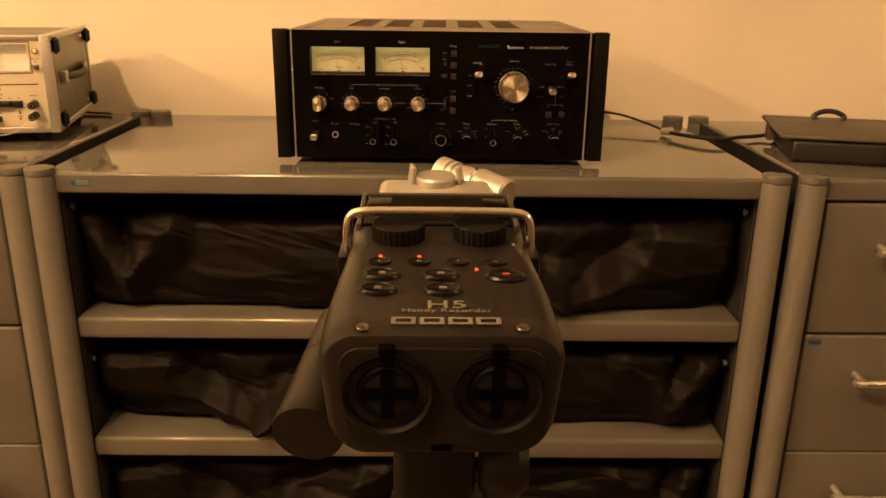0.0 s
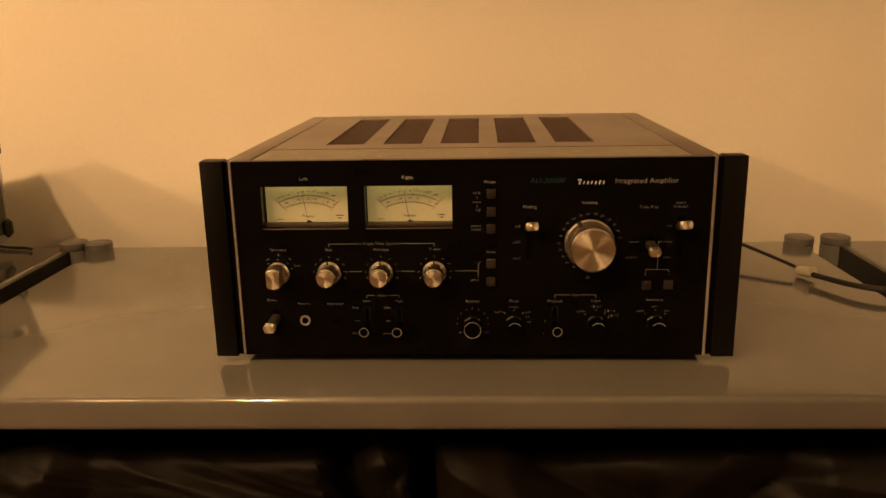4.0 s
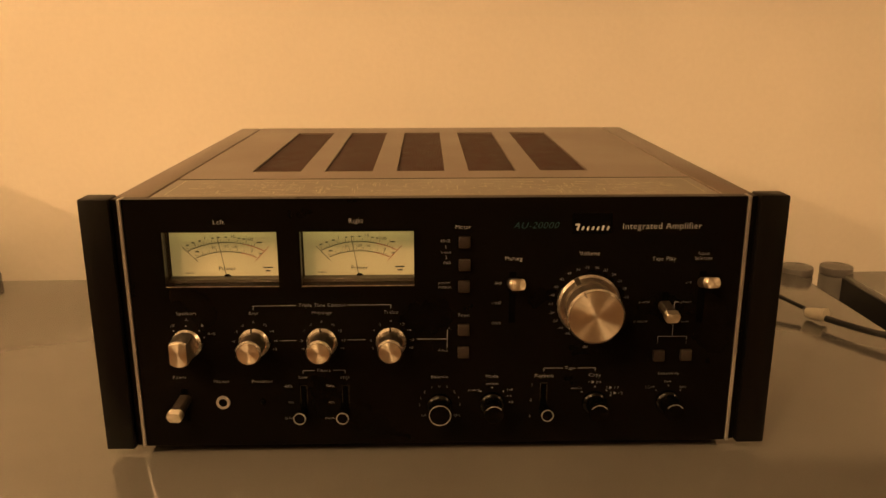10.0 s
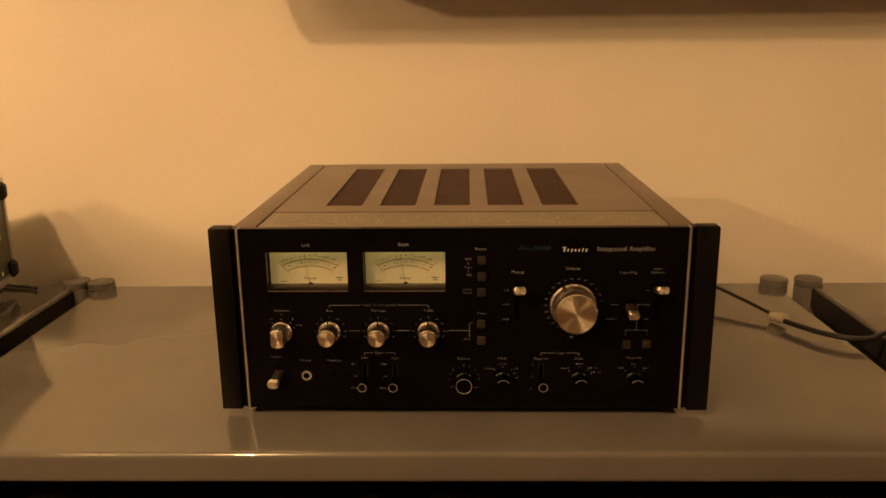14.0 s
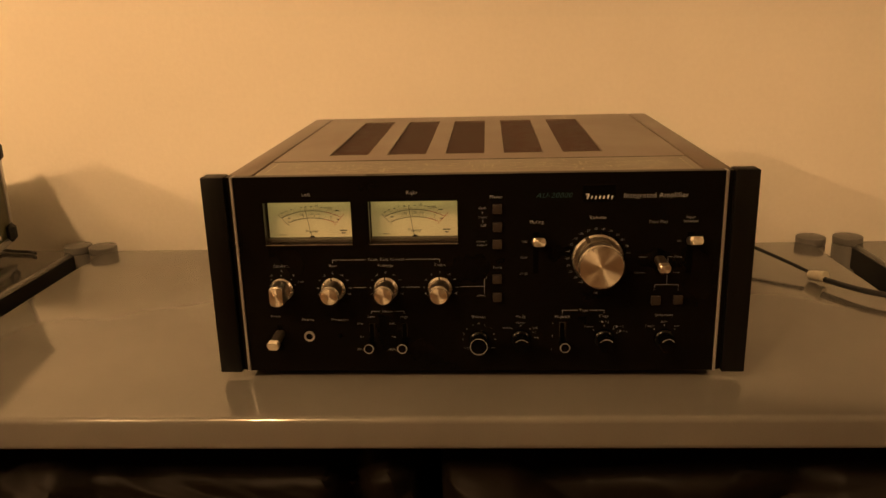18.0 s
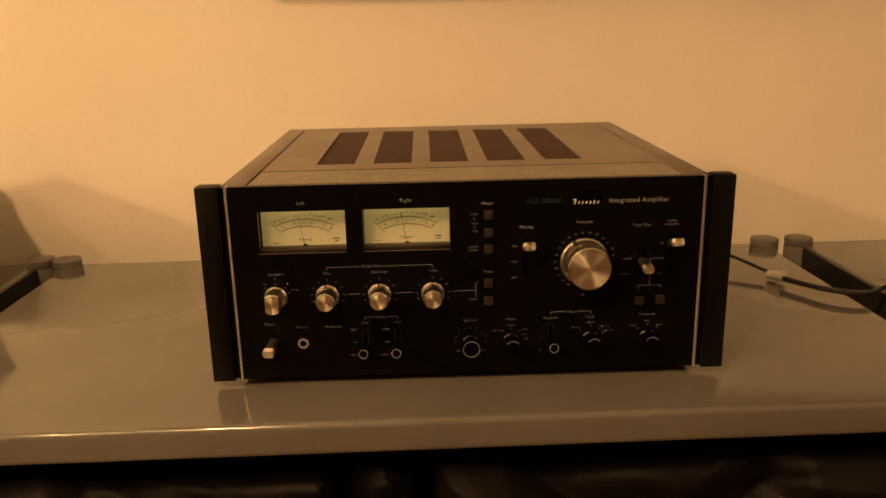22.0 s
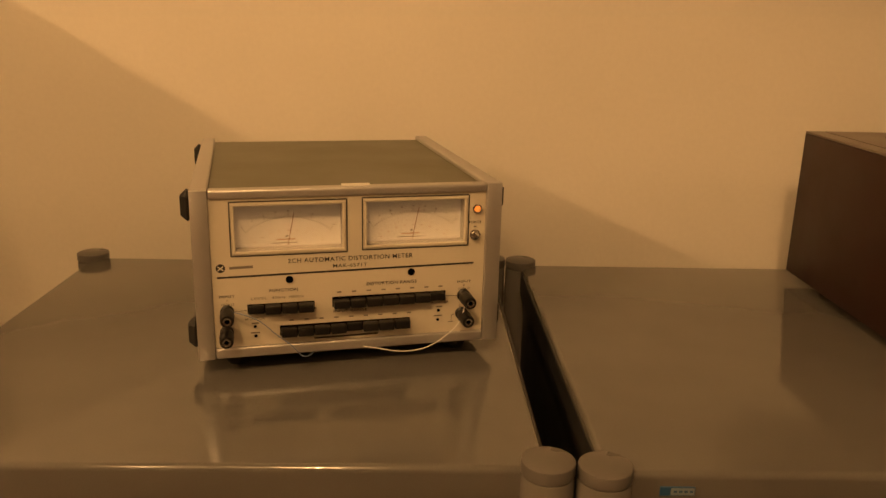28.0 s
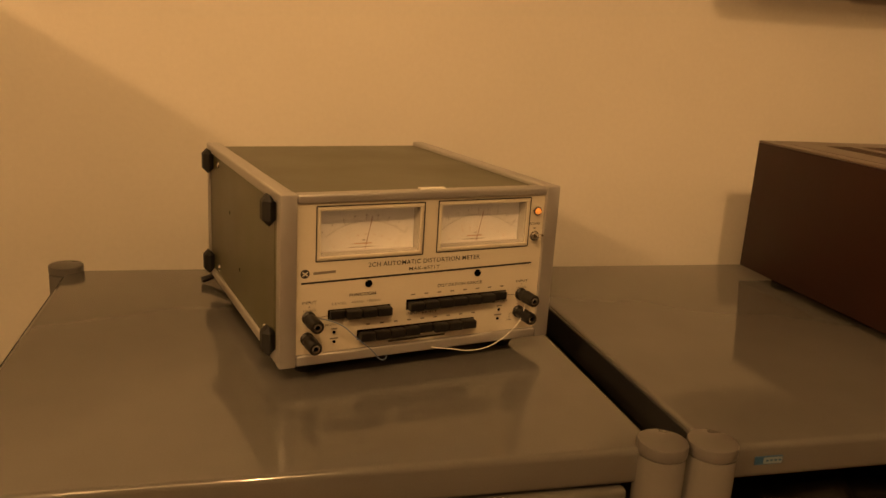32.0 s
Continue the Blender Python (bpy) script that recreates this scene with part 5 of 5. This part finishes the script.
# gain dials behind a bent steel guard
for sx in (-1, 1):
    bm = lathe([(0, -0.004), (0.0086, -0.004), (0.0090, -0.0034), (0.0090, 0.0034), (0.0084, 0.0040), (0, 0.0040)], 60)
    for v in bm.verts:
        if v.co.xy.length > 0.0088 and (int(round(math.atan2(v.co.y, v.co.x) / (2 * math.pi) * 60)) % 2):
            v.co.x *= 0.93
            v.co.y *= 0.93
    part("gain_dial", bm, REC_DARK, rec, "ribbed black gain dial", pose(sx * 0.0138, 0.0672, 0.0012))
part("guard_bar", tube([(-0.0312, 0.0673, -0.014), (-0.0314, 0.0688, -0.002), (-0.0306, 0.0700, 0.0050), (-0.0270, 0.0706, 0.0075), (-0.014, 0.0710, 0.0078), (0.014, 0.0710, 0.0078), (0.0270, 0.0706, 0.0075), (0.0306, 0.0700, 0.0050), (0.0314, 0.0688, -0.002), (0.0312, 0.0673, -0.014)], 0.0017, 12, 6), CHROME, rec, "bent chromed guard bar")
for sx in (-1, 1):
    part("guard_block", box(sx * 0.0312 - 0.0028, sx * 0.0312 + 0.0028, 0.0588, 0.0743, -0.019, -0.004, 0.0012, 2), REC_DARK, rec)
for xx, yy, rx in ((-0.0178, 0.0350, 0.0052), (0.0, 0.0350, 0.0052), (-0.0186, 0.0247, 0.0052), (0.0004, 0.0247, 0.0052), (0.0198, 0.0345, 0.0058)):
    bt = part("round_button", lathe([(0, 0.0004), (rx * 0.75, 0.0009), (rx * 0.86, 0.0013), (rx, 0.0006), (rx * 1.06, -0.0008)], 32), REC_DARK, rec, "oval black button", pose(xx, yy, 0.0) @ Matrix.Diagonal((1.08, 0.72, 1, 1)))
    part("button_mark", box(-0.0010, 0.0010, -0.0007, 0.0007, 0.0008, 0.0014), PRINT_DIM if xx < 0.015 else DIAL_RED, bt)
for xx, mark in ((-0.0190, "L"), (-0.0066, "R"), (0.0056, "1"), (0.0176, "2")):
    tb = part("track_button", lathe([(0, 0.0002), (0.0028, 0.0004), (0.0034, 0.0008), (0.0037, 0.0002), (0.0038, -0.0006)], 28), REC_DARK, rec, "small oval track button", pose(xx, 0.0452, 0.0) @ Matrix.Diagonal((1, 0.72, 1, 1)))
    write(mark, 0, 0, 0, 0.0030, tb, PRINT_DIM, m=pose(0, 0, 0.0007))
for xx, yy in ((-0.0190, 0.0500), (-0.0066, 0.0500), (0.0112, 0.0402)):
    part("signal_lamp", lathe([(0, 0.0005), (0.0004, 0.0004), (0.0006, 0.0), (0.0006, -0.0006)], 14), RED_LED, rec, "small glowing red lamp", pose(xx, yy, 0.0))
write("1", 0, 0, 0, 0.0032, rec, PRINT_WHITE, m=pose(-0.0245, 0.0600, 0.0004))
write("2", 0, 0, 0, 0.0032, rec, PRINT_WHITE, m=pose(0.0245, 0.0600, 0.0004))
write("H5", 0, 0, 0, 0.0066, rec, PRINT_DIM, 0.0108, m=pose(0.0012, 0.0152, 0.0004))
write("Handy Recorder", 0, 0, 0, 0.0031, rec, PRINT_DIM, 0.0250, m=pose(0.0012, 0.0116, 0.0004))
for k in range(4):      # the maker's mark, as four plain hollow shapes
    lx = -0.0140 + 0.0077 * k
    part("maker_mark", joined(box(lx, lx + 0.0066, 0.0070, 0.0078, 0.0, 0.0003), box(lx, lx + 0.0066, 0.0040, 0.0048, 0.0, 0.0003), box(lx, lx + 0.0012, 0.0048, 0.0070, 0.0, 0.0003), box(lx + 0.0054, lx + 0.0066, 0.0048, 0.0070, 0.0, 0.0003)), PRINT_DIM, rec, "plain pale maker's mark")
for sx in (-1, 1):
    part("screw", lathe([(0, 0.0003), (0.0006, 0.0006), (0.0016, 0.0006), (0.0019, 0.0)], 16), LEVER_SHAFT, rec, m=pose(sx * 0.0215, 0.0034, -0.0006))
scr = part("display", box(-0.0270, 0.0270, 0.0800, 0.1130, -0.0042, -0.0002, 0.0010, 2), LCD_WINDOW, rec, "glossy black display window")
part("display_rim", joined(box(-0.0292, -0.0272, 0.0790, 0.1145, -0.0045, 0.0002, 0.0008, 2), box(0.0272, 0.0292, 0.0790, 0.1145, -0.0045, 0.0002, 0.0008, 2), box(-0.0270, 0.0270, 0.1132, 0.1146, -0.0045, 0.0000, 0.0005, 1)), REC_RIM, scr, "smooth grey rim round the display")
part("lcd", box(-0.0175, 0.0175, 0.0830, 0.1090, -0.0006, 0.0000), LCD, scr, "dark unlit display")
# silver stereo capsule: cross block, turret with two guards, two crossed barrels
cap = part("capsule_base", box(-0.0240, 0.0240, 0.1196, 0.1450, -0.0250, -0.0035, 0.0040, 3), REC_SILVER, rec, "silver microphone block")
part("turret", lathe([(0.0085, 0.0018), (0.0085, 0.0052), (0.0078, 0.0060), (0, 0.0060)], 32), REC_SILVER, cap, m=pose(0.0, 0.1375, -0.0060))
for sx in (-1, 1):
    part("guard_fin", moved(box(-0.0009, 0.0009, -0.0030, 0.0035, 0.0, 0.0085, 0.0007, 2), pose(sx * 0.0106, 0.1380, -0.0045, 0, sx * -8, sx * -14)), REC_SILVER, cap)
for sx, zz in ((1, -0.0105), (-1, -0.0270)):
    m = pose(sx * (0.0275 if sx > 0 else 0.0240), 0.1425, zz, 0, 0, 0) @ Vector((-sx * 0.78, 0.60, 0.15)).to_track_quat("Z", "Y").to_matrix().to_4x4()
    ba = part("microphone_barrel", lathe([(0, -0.004), (0.0076, -0.004), (0.0084, -0.0030), (0.0084, 0.0110), (0.0072, 0.0122), (0.0070, 0.0180), (0.0060, 0.0224), (0.0060, 0.0234), (0.0070, 0.0238), (0.0070, 0.0252), (0.0060, 0.0256), (0.0060, 0.0266), (0.0070, 0.0270), (0.0068, 0.0322), (0.0060, 0.0330), (0, 0.0330)], 36),
              REC_SILVER, cap, "silver microphone barrel", m)
    part("barrel_ring", lathe([(0.0071, 0.0122), (0.0076, 0.0127), (0.0076, 0.0140), (0.0071, 0.0145)], 36), CHROME, ba)

# stand: a tripod with a padded clamp, a fat locking grip and a ball joint
stand = thing("microphone_stand", pose(0.0036, -0.8570, 0), "black tripod stand with a clamp head carrying the recorder", "tripod")
ZH = 0.9048
part("mount_plate", box(-0.022, 0.022, -0.028, 0.028, ZH - 0.006, ZH - 0.0005, 0.002, 2), STAND_BLACK, stand, m=pose(0, 0, 0) @ pose(0, 0, ZH) @ pose(0, 0, 0, 5.5) @ pose(0, 0, -ZH))
part("head_block", box(-0.016, 0.014, -0.020, 0.020, ZH - 0.052, ZH - 0.0062, 0.005, 3), STAND_BLACK, stand)
part("ball_joint", lathe([(0, ZH - 0.085), (0.014, ZH - 0.083), (0.019, ZH - 0.072), (0.018, ZH - 0.060), (0.012, ZH - 0.0525), (0, ZH - 0.0525)], 28), STAND_BLACK, stand)
gm = pose(-0.0443, 0.020, ZH - 0.0175) @ Vector((-0.10, -0.965, -0.25)).to_track_quat("Z", "Y").to_matrix().to_4x4()
grip = part("locking_grip", lathe([(0, -0.034), (0.0095, -0.034), (0.0112, -0.031), (0.0120, -0.004), (0.0130, 0.026), (0.0136, 0.031), (0.0131, 0.0334), (0, 0.0338)], 36), STAND_BLACK, stand, "fat black cylindrical locking grip", gm)
part("grip_seam", lathe([(0.0118, -0.006), (0.0123, -0.0056), (0.0123, -0.0046), (0.0119, -0.0042)], 36), STAND_BLACK, grip)
part("knurled_ring", lathe([(0.006 + 0.001 * (k % 2), -0.012 + 0.0016 * k) for k in range(9)], 24), STAND_BLACK, stand, m=pose(-0.034, 0.004, ZH - 0.020, 0, 90, 0))
part("column", lathe([(0, 0.30), (0.013, 0.30), (0.013, ZH - 0.090), (0.0165, ZH - 0.088), (0.0165, ZH - 0.082), (0, ZH - 0.082)], 24), STAND_BLACK, stand)
part("clamp_knob", moved(lathe([(0, 0), (0.011, 0), (0.013, 0.003), (0.013, 0.014), (0.010, 0.018), (0, 0.018)], 20), pose(0.016, -0.006, ZH - 0.040, 0, 90, 0)), REC_BODY, stand)
part("collar", lathe([(0.013, 0.60), (0.020, 0.605), (0.020, 0.655), (0.013, 0.66)], 24), REC_BODY, stand)
for k in range(3):
    a = radians(120 * k + 90)
    leg = part("leg", tube([(0.014 * math.cos(a), 0.014 * math.sin(a), 0.63), (0.20 * math.cos(a), 0.20 * math.sin(a), 0.31), (0.375 * math.cos(a), 0.375 * math.sin(a), 0.012)], 0.009, 10, 4), STAND_BLACK, stand)
    part("rubber_foot", lathe([(0, 0), (0.013, 0), (0.014, 0.004), (0.011, 0.022), (0, 0.024)], 16), RUBBER, leg, m=pose(0.378 * math.cos(a), 0.378 * math.sin(a), 0))

make_texts()
